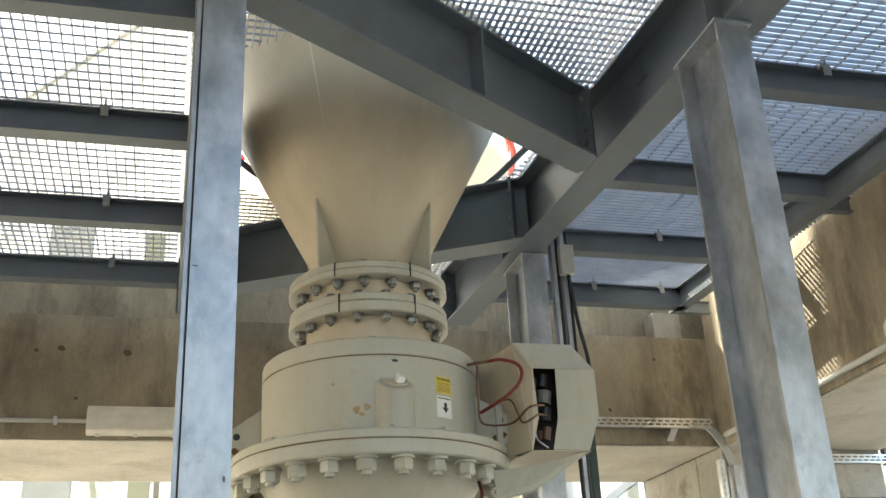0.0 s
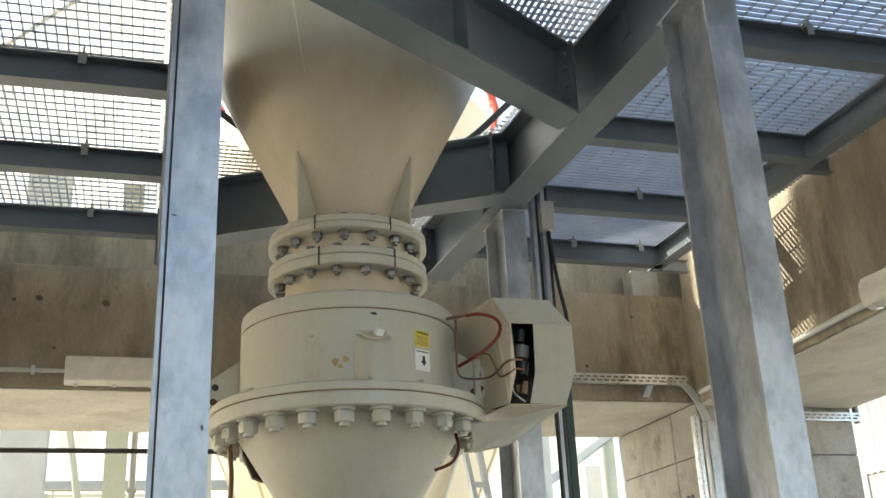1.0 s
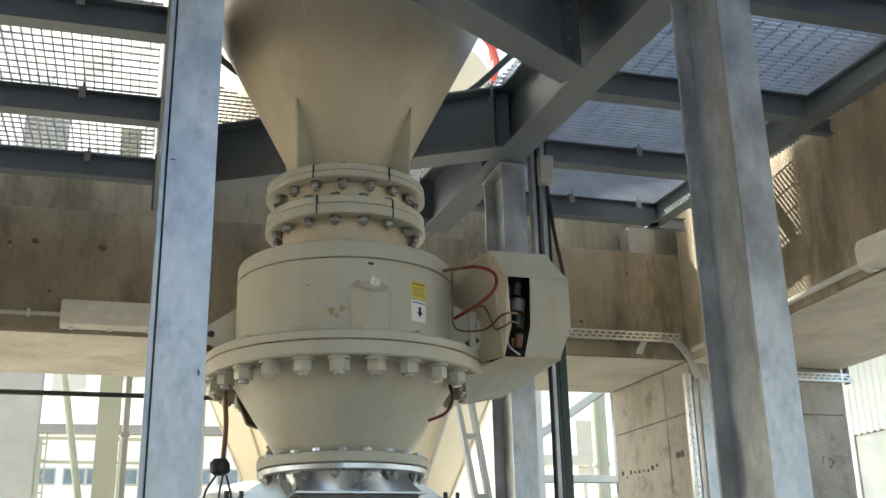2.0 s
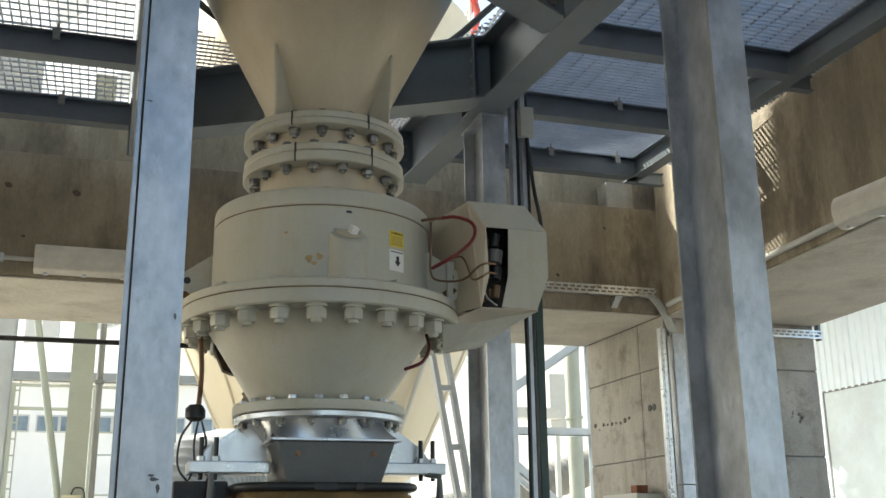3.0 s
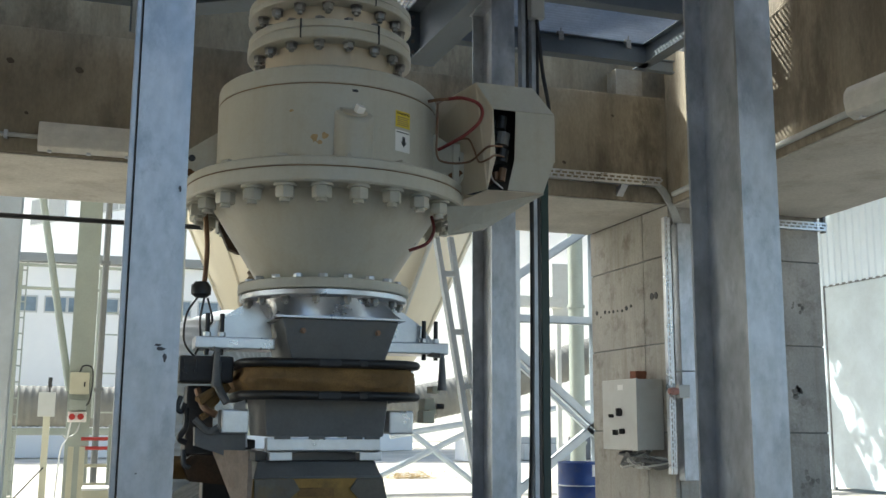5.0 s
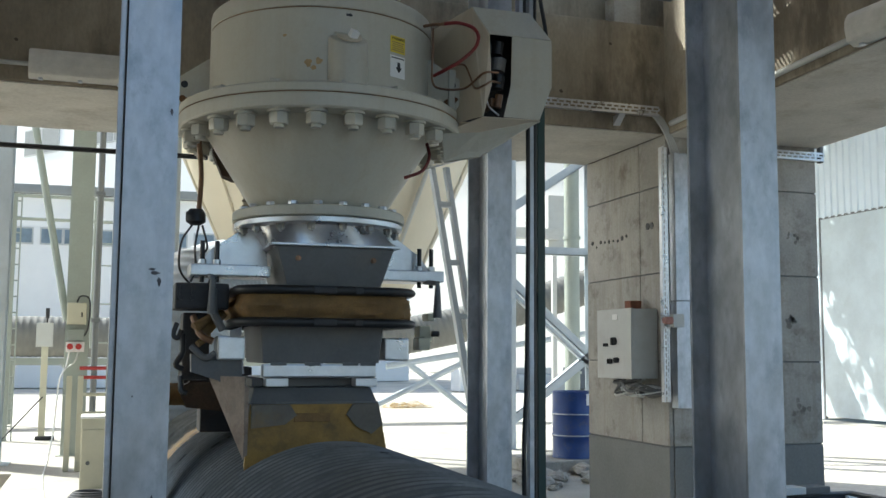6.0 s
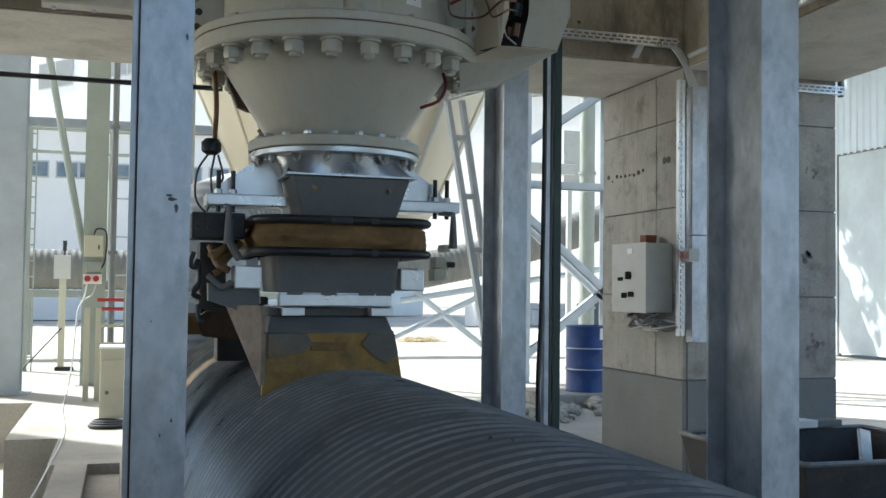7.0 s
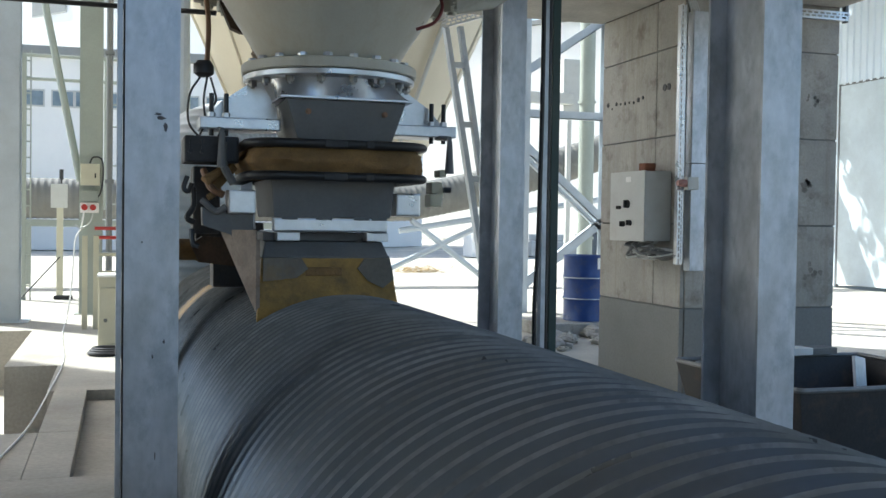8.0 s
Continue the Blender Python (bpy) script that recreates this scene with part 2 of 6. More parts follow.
def thing(name, label, category, at=(0, 0, 0), group="", turn=0):
    """An Empty at a thing's base, to hold its parts."""
    ob = new(name)
    ob.matrix_basis = pose(*at, 0, 0, turn)
    ob.empty_display_size = 0.1
    return tagged(ob, label, category, group)


def solo(name, bm, mat, label, category, kind="", group="", smooth=None):
    return tagged(new(name, mesh_of(name, bm, mat, smooth)), label, category, group, kind)


def structure(name, bm, mat, label="", category="", smooth=None):
    return tagged(new(name, mesh_of(name, bm, mat, smooth)), label, category, kind="structure")


# ---- ground and concrete frame ----
WX, WY = 4.4, 7.6  # inner faces of the side and back beams
GX0, GX1, GY0, GY1 = -6.0, 8.0, -3.0, 20.0  # where the paved floor lies

bm = bmesh.new()
outer = [(-900, -900), (900, -900), (900, 900), (-900, 900)]
inner = [(GX0, GY0), (GX1, GY0), (GX1, GY1), (GX0, GY1)]
vo = [bm.verts.new((x, y, -0.03)) for x, y in outer]
vi = [bm.verts.new((x, y, -0.03)) for x, y in inner]
vd = [bm.verts.new((x, y, -0.75)) for x, y in inner]
for k in range(4):
    j = (k + 1) % 4
    bm.faces.new((vo[k], vo[j], vi[j], vi[k]))
    bm.faces.new((vi[k], vi[j], vd[j], vd[k]))
bm.faces.new(vd)
structure("ground", bm, EARTH, "pale dusty trodden earth yard in strong sun", "ground")

bm = bmesh.new()
for x0, x1, y0, y1, z1 in (
    (GX0, 0.25, GY0, 6.26, 0), (GX0, -0.5, 6.26, 7.58, 0), (-0.498, -0.24, 6.262, 7.576, 0), (-0.5, -0.24, 7.584, 9.34, 0.0),
    (-0.24, 0.02, 6.26, 9.34, -0.09), (0.02, 0.25, 6.26, 9.34, 0), (-0.56, 0.25, 9.34, 10.93, 0), (-1.05, 0.25, 10.93, 14.3, 0),
    (GX0, 1.68, 14.3, GY1, 0), (0.25, 1.68, 11.0, 14.3, 0), (1.68, GX1, GY0, GY1, 0), (0.25, 1.68, GY0, 11.0, -0.5)):
    box(bm, x0, x1, y0, y1, -0.74, z1, 0.006)
structure("floor", bm, SLAB, "worn pale concrete floor slab with a pipe trench and shallow channel", "floor")

bm = bmesh.new()
box(bm, -6.5, WX + 1.5, WY, WY + 1.5, 3.38, 4.30, 0.012)
north = structure("wall_north", bm, CONCRETE, "deep stained concrete beam carrying the platform", "wall")
bm = bmesh.new()
box(bm, -6.5, WX + 1.5, WY + 0.2, WY + 1.5, 4.302, 4.75, 0.012)
structure("wall_north_upstand", bm, CONCRETE, "set-back stained concrete upstand on the beam", "wall")
bm = bmesh.new()
box(bm, 3.95, 4.20, WY + 0.02, WY + 0.19, 4.302, 4.53, 0.006)
structure("trim_bearing", bm, PALE, "small concrete bearing block on the beam", "block")
bm = bmesh.new()
box(bm, WX, WX + 1.5, -3.2, WY - 0.003, 3.36, 4.75, 0.012)
for v in bm.verts:
    v.co.x += 0.065 * (v.co.y - WY)  # the side beam runs a little askew
structure("wall_east", bm, CONCRETE, "deep stained concrete side beam with rough underside", "wall")
bm = bmesh.new()
box(bm, WX + 0.02, WX + 1.49, WY + 0.02, WY + 1.49, 0.0, 3.378)
pillar = structure("pillar", bm, DADO, "heavy pale concrete corner pillar of cast lifts", "pillar")
LIFTS = [0.02, 0.785, 1.48, 2.215, 2.95, 3.375]
for k, (z0, z1) in enumerate(zip(LIFTS, LIFTS[1:])):
    mat = DADO if k == 0 else PALE
    cuts = ((WY + 0.012, 8.055), (8.065, WY + 1.49)) if k else ((WY + 0.012, WY + 1.49),)
    for y0, y1 in cuts:
        bm = bmesh.new()
        d = 0.002 * (k % 2)
        box(bm, WX + 0.004 + d, WX + 0.04, y0, y1, z0 + 0.006, z1 - 0.006, 0.004)
        part("panel", bm, mat, pillar)
    bm = bmesh.new()
    box(bm, WX + 0.05, WX + 1.495, WY + 0.004 + 0.002 * (k % 2), WY + 0.04, z0 + 0.006, z1 - 0.006, 0.004)
    part("panel", bm, mat, pillar)
# unseen beam, added to limit west light while leaving the space below open
bm = bmesh.new()
box(bm, -4.1, -2.6, -3.0, WY - 0.02, 3.29, 4.75)
structure("wall_west", bm, CONCRETE, "unseen concrete side beam added to limit light from the west", "wall")
# unseen wall, added to hold back sky light from the south
bm = bmesh.new()
box(bm, -12.0, -1.2, -3.6, -3.2, -0.03, 16.0)
structure("wall_south", bm, CONCRETE, "unseen concrete wall added to block light from the south", "wall")
for x, z, r in ((-0.96, 4.02, 0.014), (-0.79, 4.04, 0.022), (-0.33, 4.02, 0.024), (-0.66, 3.67, 0.012), (-1.35, 3.9, 0.016), (0.32, 3.92, 0.016), (2.9, 3.75, 0.018), (3.45, 3.66, 0.014), (3.9, 4.1, 0.012), (3.2, 4.12, 0.01)):
    bm = bmesh.new()
    n = 10
    bm.faces.new([bm.verts.new((x + r * 1.5 * math.cos(6.283 * k / n) * (0.8 + 0.2 * math.sin(5 * k)), WY - 0.0025, z + r * math.sin(6.283 * k / n))) for k in range(n)])
    part("pit", bm, PITTED, north)
# smoother undersides of the two beams, light bounced from the ground put into their paler colour
bm = bmesh.new()
box(bm, -6.49, WX - 0.02, WY + 0.012, WY + 1.49, 3.368, 3.376)
structure("trim_soffit_north", bm, SOFFIT, "formwork-smooth underside of the concrete beam, paled for bounced light", "soffit")
bm = bmesh.new()
box(bm, WX + 0.012, WX + 1.49, -3.1, WY - 0.02, 3.348, 3.356)
for v in bm.verts:
    v.co.x += 0.065 * (v.co.y - WY)
structure("trim_soffit_east", bm, SOFFIT, "rough underside of the concrete side beam, paled for bounced light", "soffit")
rnd = random.Random(2)
for k in range(11):
    bm = bmesh.new()
    y, z, r = (8.98 - 0.085 * k, 2.56 + rnd.uniform(-0.02, 0.03), rnd.uniform(0.008, 0.022)) if k < 9 else (7.92 - 0.07 * (k - 9), 2.63, 0.03)
    rod(bm, (WX + 0.0005, y, z), (WX + 0.02, y, z), r, 10)
    part("tie_hole", bm, BLACK, pillar)
SMUDGE = material("sooty_smudge", (0.23, 0.215, 0.19), 0.95, var=0.4, grain=0.3, scale=14, fine=60, bump=0.2)
for x, z, s in ((5.66, 1.82, 0.09), (5.60, 1.84, 0.05), (5.70, 1.10, 0.08), (5.62, 1.02, 0.05), (5.67, 2.55, 0.05), (5.6, 2.57, 0.03)):
    for j in range(5):
        bm = bmesh.new()
        a, q = rnd.uniform(0, 6.28), rnd.uniform(0.2, 1.0) * s
        c = [bm.verts.new((x + q * math.cos(a) + s * 0.4 * rnd.uniform(0.5, 1) * math.cos(b), WY + 0.003, z + q * math.sin(a) + s * 0.4 * rnd.uniform(0.5, 1) * math.sin(b))) for b in [0.7 * i for i in range(9)]]
        bm.faces.new(c)
        part("smudge", bm, SMUDGE, pillar)
# unseen decks added to shade the platform, their slot letting one strip of sun through
def slant(c, along):
    """A point of the added decks, by its distance across the sun slot and along it."""
    h = math.hypot(toward.x, toward.y)
    ux, uy = toward.x / h, toward.y / h
    return (4.3 + ux * along + uy * c, 5.73 + uy * along - ux * c)


bm = bmesh.new()
prism(bm, [slant(0, -14), slant(0, 24.3), slant(-26, 24.3), slant(-26, -14)], 16.0, 16.4)
prism(bm, [slant(1.15, 8), slant(1.15, 20), slant(2.7, 20), slant(2.7, 8)], 16.0, 16.4)
structure("ceiling", bm, CONCRETE, "unseen added decks that shade the platform, with a slot for the sun", "ceiling")


# ---- steel frame ----
AX, AY = 0.955, 4.92  # the axis of hopper and valve
UNDER = 4.05  # underside of the main beams


def hexagon(bm, x, y, z0, z1, r, turn=0.0):
    """An upright hexagon nut or bolt head with a washer's worth of bevel."""
    rings = []
    for z, k in ((z0, 0.92), (z0 + 0.12 * (z1 - z0), 1), (z1 - 0.12 * (z1 - z0), 1), (z1, 0.92)):
        rings.append([bm.verts.new((x + r * k * math.cos(turn + math.pi * n / 3), y + r * k * math.sin(turn + math.pi * n / 3), z)) for n in range(6)])
    for a, b in zip(rings, rings[1:]):
        for n in range(6):
            bm.faces.new((a[n], a[(n + 1) % 6], b[(n + 1) % 6], b[n]))
    bm.faces.new(rings[0][::-1])
    bm.faces.new(rings[-1])


SHAFT = bmesh.new()
prism(SHAFT, i_section(0.145, 0.34, 0.013, 0.009), 0.02, UNDER - 0.014)
SHAFT = mesh_of("shaft", SHAFT, GALV)
for x, y, lab in ((0.106, 3.22, "galvanised steel I-section column beside the corrugated pipe"), (2.108, 3.22, "galvanised steel I-section column with scuffed zinc face"),
                  (2.09, 5.63, "galvanised steel I-section column near the actuator cover"), (0.106, 5.63, "galvanised steel I-section column behind the valve")):
    t = thing("steel_column", lab, "column", (x, y, 0), "platform columns")
    shaft = new("shaft", SHAFT)
    shaft.parent = t
    for nm, z in (("base_plate", 0.0), ("cap_plate", UNDER - 0.014)):
        bm = bmesh.new()
        box(bm, -0.085, 0.085, -0.185, 0.185, z, z + (0.02 if z == 0 else 0.012), 0.002)
        part(nm, bm, GALV, t)


MARK = material("dark_scuff", (0.10, 0.10, 0.11), 0.8, var=0.3, grain=0.2, scale=30, fine=90, bump=0.0)
first_col = [o for o in scene.objects if o.name == "steel_column"][0]
bm = bmesh.new()
rod(bm, (-0.0755, -0.160, 0.05), (-0.0755, -0.160, UNDER - 0.03), 0.0028, 8)
part("edge_cable", bm, BLACK, first_col, "thin black cable along the flange")
bm = bmesh.new()
box(bm, -0.094, -0.079, -0.158, -0.08, 0.03, UNDER - 0.02, 0.003)
part("edge_strip", bm, GALV, first_col, "narrow galvanised strip along the flange")
rnd = random.Random(6)
for x, z, w, h in ((0.128, 1.74, 0.03, 0.012), (0.14, 1.715, 0.012, 0.03), (0.12, 1.75, 0.025, 0.008), (0.14, 1.125, 0.008, 0.014), (0.11, 1.085, 0.006, 0.012), (0.118, 0.81, 0.004, 0.03), (0.05, 2.86, 0.022, 0.006), (0.16, 2.2, 0.01, 0.02), (0.08, 1.4, 0.008, 0.006)):
    bm = bmesh.new()
    n = 9
    bm.faces.new([bm.verts.new((x - 0.106 + w * 0.5 * rnd.uniform(0.5, 1.2) * math.cos(6.283 * k / n), -0.1708, z + h * 0.5 * rnd.uniform(0.5, 1.2) * math.sin(6.283 * k / n))) for k in range(n)])
    part("scuff", bm, MARK, first_col)


def beam(name, a, b, w, h, under, label, group, tf=0.014, tw=0.01, stiff=(), ends=()):
    a, b = Vector((a[0], a[1], under)), Vector((b[0], b[1], under))
    t = thing(name, label, "beam", a, group, math.degrees(math.atan2(b.y - a.y, b.x - a.x)))
    bm = bmesh.new()
    m = Matrix(((0, 0, 1, 0), (1, 0, 0, 0), (0, 1, 0, h / 2), (0, 0, 0, 1)))
    prism(bm, i_section(w, h, tf, tw), 0, (b - a).length, m)
    part("web_and_flanges", bm, BEAM, t)
    for s in stiff:
        for side in (-1, 1):
            bm = bmesh.new()
            box(bm, s - 0.006, s + 0.006, min(side * tw / 2, side * w * 0.47), max(side * tw / 2, side * w * 0.47), tf, h - tf, 0.001)
            part("stiffener", bm, BEAM, t)
    for s in ends:
        bm = bmesh.new()
        box(bm, s - 0.008, s + 0.008, -w * 0.5 - 0.012, w * 0.5 + 0.012, tf * 0.2, h + 0.01, 0.002)
        part("end_plate", bm, BEAM, t)
        for z in (0.08, 0.16, 0.26, 0.34):
            for y in (-w * 0.32, w * 0.32):
                bm = bmesh.new()
                o = -0.02 if s > 0.5 else 0.008
                rod(bm, (s + o, y, z), (s + o + 0.012, y, z), 0.014, 6)
                rod(bm, (s + o - 0.008, y, z), (s + o, y, z), 0.009, 8)
                part("bolt", bm, BOLT, t)
    return t


for a, b in (((0.10, 1.2), (0.10, 6.80)), ((2.27, 1.2), (1.97, 6.80))):
    beam("main_beam", a, b, 0.19, 0.40, UNDER, "deep grey painted steel main beam under the grating", "main beams", stiff=(1.98, 4.43), ends=(5.592,))
beam("diagonal_beam", (0.19, 3.235), (2.02, 4.345), 0.18, 0.40, UNDER + 0.002, "grey painted steel beam slanting in front of the hopper", "diagonal beams", stiff=(1.25,), ends=(2.05,))
beam("diagonal_beam", (0.19, 6.40), (2.02, 5.31), 0.18, 0.40, UNDER + 0.002, "grey painted steel beam slanting behind the hopper", "diagonal beams", stiff=(1.55,), ends=(2.05,))
for x0, x1, rows in ((-2.58, 0.09, (0.68, 1.73, 2.77, 3.80, 4.87, 5.92, 6.88)), (2.11, 3.84, (0.7, 1.75, 2.8, 3.86, 4.93, 5.93, 6.86))):
    for y in rows:
        beam("cross_beam", (x0, y), (x1, y), 0.10, 0.16, 4.28, "grey painted steel joist carrying grating", "grating joists", 0.009, 0.006)
for y in (3.86, 4.93, 5.93, 6.86):
    beam("stub_beam", (3.93, y + 0.25), (4.20, y + 0.25), 0.06, 0.10, 4.34, "short grey steel stub between edge beam and concrete", "stub beams", 0.007, 0.005)
beam("edge_beam", (4.00, 0.9), (3.815, 6.98), 0.10, 0.16, 4.28, "grey painted steel edge beam along the platform", "edge beams", 0.009, 0.006)


def grating(x0, x1, y0, y1, z, along="x", pitch=0.034, cross=0.05, deep=0.03, label="galvanised press-locked floor grating panel", hole=None):
    """A panel of bearing bars and cross bars, framed, with an optional round hole."""
    verts, faces = [], []

    def bar(a0, a1, b0, b1, c0, c1):
        o = len(verts)
        verts.extend([(x, y, zz) for x in (a0, a1) for y in (b0, b1) for zz in (c0, c1)])
        faces.extend([tuple(o + i for i in q) for q in ((0, 1, 3, 2), (4, 6, 7, 5), (0, 4, 5, 1), (2, 3, 7, 6), (0, 2, 6, 4), (1, 5, 7, 3))])

    def spans(at, lo, hi, c, o, axis):
        if hole:
            d = at - (hole[1] if axis == "x" else hole[0])
            if abs(d) < hole[2]:
                h = math.sqrt(hole[2] ** 2 - d * d)
                m = hole[0] if axis == "x" else hole[1]
                return [(p, q) for p, q in ((lo, min(hi, m - h)), (max(lo, m + h), hi)) if q - p > 0.01]
        return [(lo, hi)]

    ny = int((y1 - y0) / (pitch if along == "x" else cross))
    nx = int((x1 - x0) / (pitch if along == "y" else cross))
    for k in range(ny + 1):
        y = y0 + (y1 - y0) * k / ny
        for p, q in spans(y, x0, x1, 0, 0, "x"):
            bar(p, q, y - (0.002 if along == "x" else 0.0025), y + (0.002 if along == "x" else 0.0025), z + 0.03 - deep if along == "x" else z + 0.02, z + 0.03)
    for k in range(nx + 1):
        x = x0 + (x1 - x0) * k / nx
        for p, q in spans(x, y0, y1, 0, 0, "y"):
            bar(x - (0.002 if along == "y" else 0.0025), x + (0.002 if along == "y" else 0.0025), p, q, z if along == "y" else z + 0.02, z + 0.0298)
    me = bpy.data.meshes.new("grating_panel")
    me.from_pydata(verts, [], faces)
    me.materials.append(GRATE)
    return tagged(new("grating_panel", me), label, "grating", "floor gratings", kind="stuff")


GZ = 4.452
LEFT_ROWS, RIGHT_ROWS = (0.68, 1.73, 2.77, 3.80, 4.87, 5.92, 6.92), (0.7, 1.75, 2.8, 3.86, 4.93, 5.93, 6.92)
for y0, y1 in zip(LEFT_ROWS, LEFT_ROWS[1:]):
    for x0, x1 in ((-2.58, -1.32), (-1.30, -0.02)):
        grating(x0, x1, y0, y1 - 0.006, GZ, "y", 0.05, 0.075)
for y0, y1 in zip(RIGHT_ROWS, RIGHT_ROWS[1:]):
    grating(2.22, 4.22, y0, y1 - 0.006, GZ, "x", 0.042, 0.11, 0.025)
for y0, y1 in ((1.2, 2.2), (2.21, 3.2), (3.21, 4.2), (4.21, 5.2), (5.21, 6.2), (6.21, 6.95)):
    grating(0.0, 2.2, y0, y1, GZ, "y", 0.034, 0.05, hole=(AX, AY, 1.0))

t = thing("sagging_hose", "dark hose sagging behind the hopper over the grating", "hose", (0, 0, 0))
bm = bmesh.new()
hose(bm, [(0.19, 5.84, 4.84), (0.33, 5.82, 4.725), (0.51, 5.82, 4.61), (0.9, 5.86, 4.52), (1.5, 5.86, 4.52), (1.89, 5.82, 4.65), (2.21, 5.8, 4.955), (2.3, 5.8, 5.05)], 0.022)
part("run", bm, SOOT, t, smooth=40)

# clips that hold the gratings down
for x, y in ((-0.37, 3.75), (-0.41, 4.80), (-0.44, 5.85), (-0.44, 6.81), (3.10, 3.79), (3.16, 5.86), (3.06, 6.79), (3.62, 6.79)):
    t = thing("grating_clip", "dark steel saddle clip holding the grating", "clip", (x, y, 4.36), "grating clips")
    bm = bmesh.new()
    box(bm, -0.025, 0.025, -0.02, 0.012, 0.05, 0.075, 0.003)
    box(bm, -0.02, 0.02, -0.03, -0.018, 0.0, 0.06, 0.002)
    part("saddle", bm, BOLT, t)
    bm = bmesh.new()
    rod(bm, (0, -0.012, 0.02), (0.004, -0.016, 0.105), 0.006, 8)
    part("bolt", bm, BOLT, t)


# ---- hopper ----
def ring_of(parent, name, make, count, radius, first, mat, label=""):
    """Alike small pieces set on a circle, on one mesh."""
    bm = bmesh.new()
    make(bm)
    me = mesh_of(name, bm, mat, 35)
    for k in range(count):
        a = radians(first + 360 * k / count)
        ob = new(name, me)
        ob.parent = parent
        ob.matrix_basis = pose(radius * math.cos(a), radius * math.sin(a), 0, 0, 0, math.degrees(a) + (k * 23) % 60)
        if label:
            tagged(ob, label)


hopper = thing("hopper", "cream painted steel cone hopper above the valve", "hopper", (AX, AY, 0))
bm = bmesh.new()
lathe(bm, [(0.235, 3.545), (0.86, 4.765), (0.868, 4.80), (0.86, 4.80), (0.845, 4.76), (0.225, 3.55)], 96, close=True)
part("cone", bm, CREAM_DULL, hopper, smooth=35)
for a in (-121, -72, 60, 140):
    bm = bmesh.new()
    for k in range(24):
        u0, u1 = k / 24, (k + 1) / 24
        r0, r1 = 0.237 + 0.62 * u0, 0.237 + 0.62 * u1
        z0, z1 = 3.56 + 1.21 * u0, 3.56 + 1.21 * u1
        rod(bm, (r0 * math.cos(radians(a)), r0 * math.sin(radians(a)), z0), (r1 * math.cos(radians(a)), r1 * math.sin(radians(a)), z1), 0.0055, 6, caps=False)
    part("weld_seam", bm, WHITE, hopper)
for a in (-137, -50.5, 43, 130):
    bm = bmesh.new()
    m = pose(0, 0, 0, 90, 0, 0)
    prism(bm, [(0.225, 3.545), (0.405, 3.545), (0.405, 3.60), (0.425, 3.91), (0.415, 3.915), (0.24, 3.58)], -0.006, 0.006, pose(0, 0, 0, 0, 0, a) @ m)
    part("gusset", bm, CREAM, hopper)
for z0, z1, r in ((3.512, 3.545, 0.402), (3.478, 3.509, 0.405)):
    bm = bmesh.new()
    lathe(bm, [(0.22, z0), (r - 0.004, z0), (r, z0 + 0.004), (r, z1 - 0.004), (r - 0.004, z1), (0.22, z1)], 80, close=True)
    part("flange", bm, CREAM, hopper, smooth=30)


def nut_down(z0, z1, r, tail):
    def make(bm):
        hexagon(bm, 0, 0, z0, z1, r)
        rod(bm, (0, 0, z0 - tail), (0, 0, z0 + 0.002), r * 0.5, 10)
        lathe(bm, [(r * 0.4, z1), (r * 1.15, z1), (r * 1.15, z1 + 0.004), (r * 0.4, z1 + 0.004)], 16)
    return make


ring_of(hopper, "bolt", nut_down(3.446, 3.474, 0.026, 0.014), 16, 0.345, 9, BOLT, "dull zinc hexagon bolt")
ring_of(hopper, "bolt", lambda bm: hexagon(bm, 0, 0, 3.546, 3.566, 0.024), 16, 0.345, 9, BOLT)

valve = thing("dome_valve", "cream painted flanged dome valve with bolted body", "valve", (AX, AY, 0))
bm = bmesh.new()
lathe(bm, [(0.30, 3.10), (0.315, 3.10), (0.315, 3.48), (0.30, 3.48)], 72, close=True)
part("neck", bm, CREAM_DULL, valve, smooth=30)
for z0, z1, r in ((3.345, 3.383, 0.400), (3.292, 3.342, 0.404)):
    bm = bmesh.new()
    lathe(bm, [(0.3, z0), (r - 0.005, z0), (r, z0 + 0.005), (r, z1 - 0.005), (r - 0.005, z1), (0.3, z1)], 80, close=True)
    part("flange", bm, CREAM, valve, smooth=30)
for a in (-124, -70):
    for z0, z1, r in ((3.478, 3.545, 0.4045), (3.292, 3.383, 0.4045)):
        bm = bmesh.new()
        m = pose(0, 0, 0, 0, 0, a + (3 if z0 < 3.4 else 0))
        for v in box(bm, r - 0.01, r + 0.0015, -0.0035, 0.0035, z0, z1):
            v.co = m @ v.co
        part("gasket_tab", bm, BLACK, valve)
ring_of(valve, "bolt", lambda bm: hexagon(bm, 0, 0, 3.384, 3.408, 0.025), 16, 0.35, 3, BOLT, "dull zinc hexagon bolt")
ring_of(valve, "bolt", nut_down(3.262, 3.288, 0.026, 0.012), 16, 0.35, 3, BOLT)
ring_of(valve, "bolt", nut_down(3.118, 3.15, 0.026, 0.01), 16, 0.385, 14, BOLT)
bm = bmesh.new()
lathe(bm, [(0.28, 3.120), (0.498, 3.120), (0.514, 3.117), (0.526, 3.107), (0.530, 3.09), (0.530, 3.034), (0.526, 3.031), (0.526, 3.025), (0.530, 3.022), (0.530, 2.66), (0.28, 2.66)], 96)
part("body", bm, CREAM, valve, smooth=25)
bm = bmesh.new()
lathe(bm, [(0.45, 2.55), (0.66, 2.55), (0.668, 2.558), (0.668, 2.612), (0.664, 2.615), (0.664, 2.62), (0.668, 2.623), (0.668, 2.655), (0.655, 2.664), (0.60, 2.668), (0.45, 2.668)], 112)
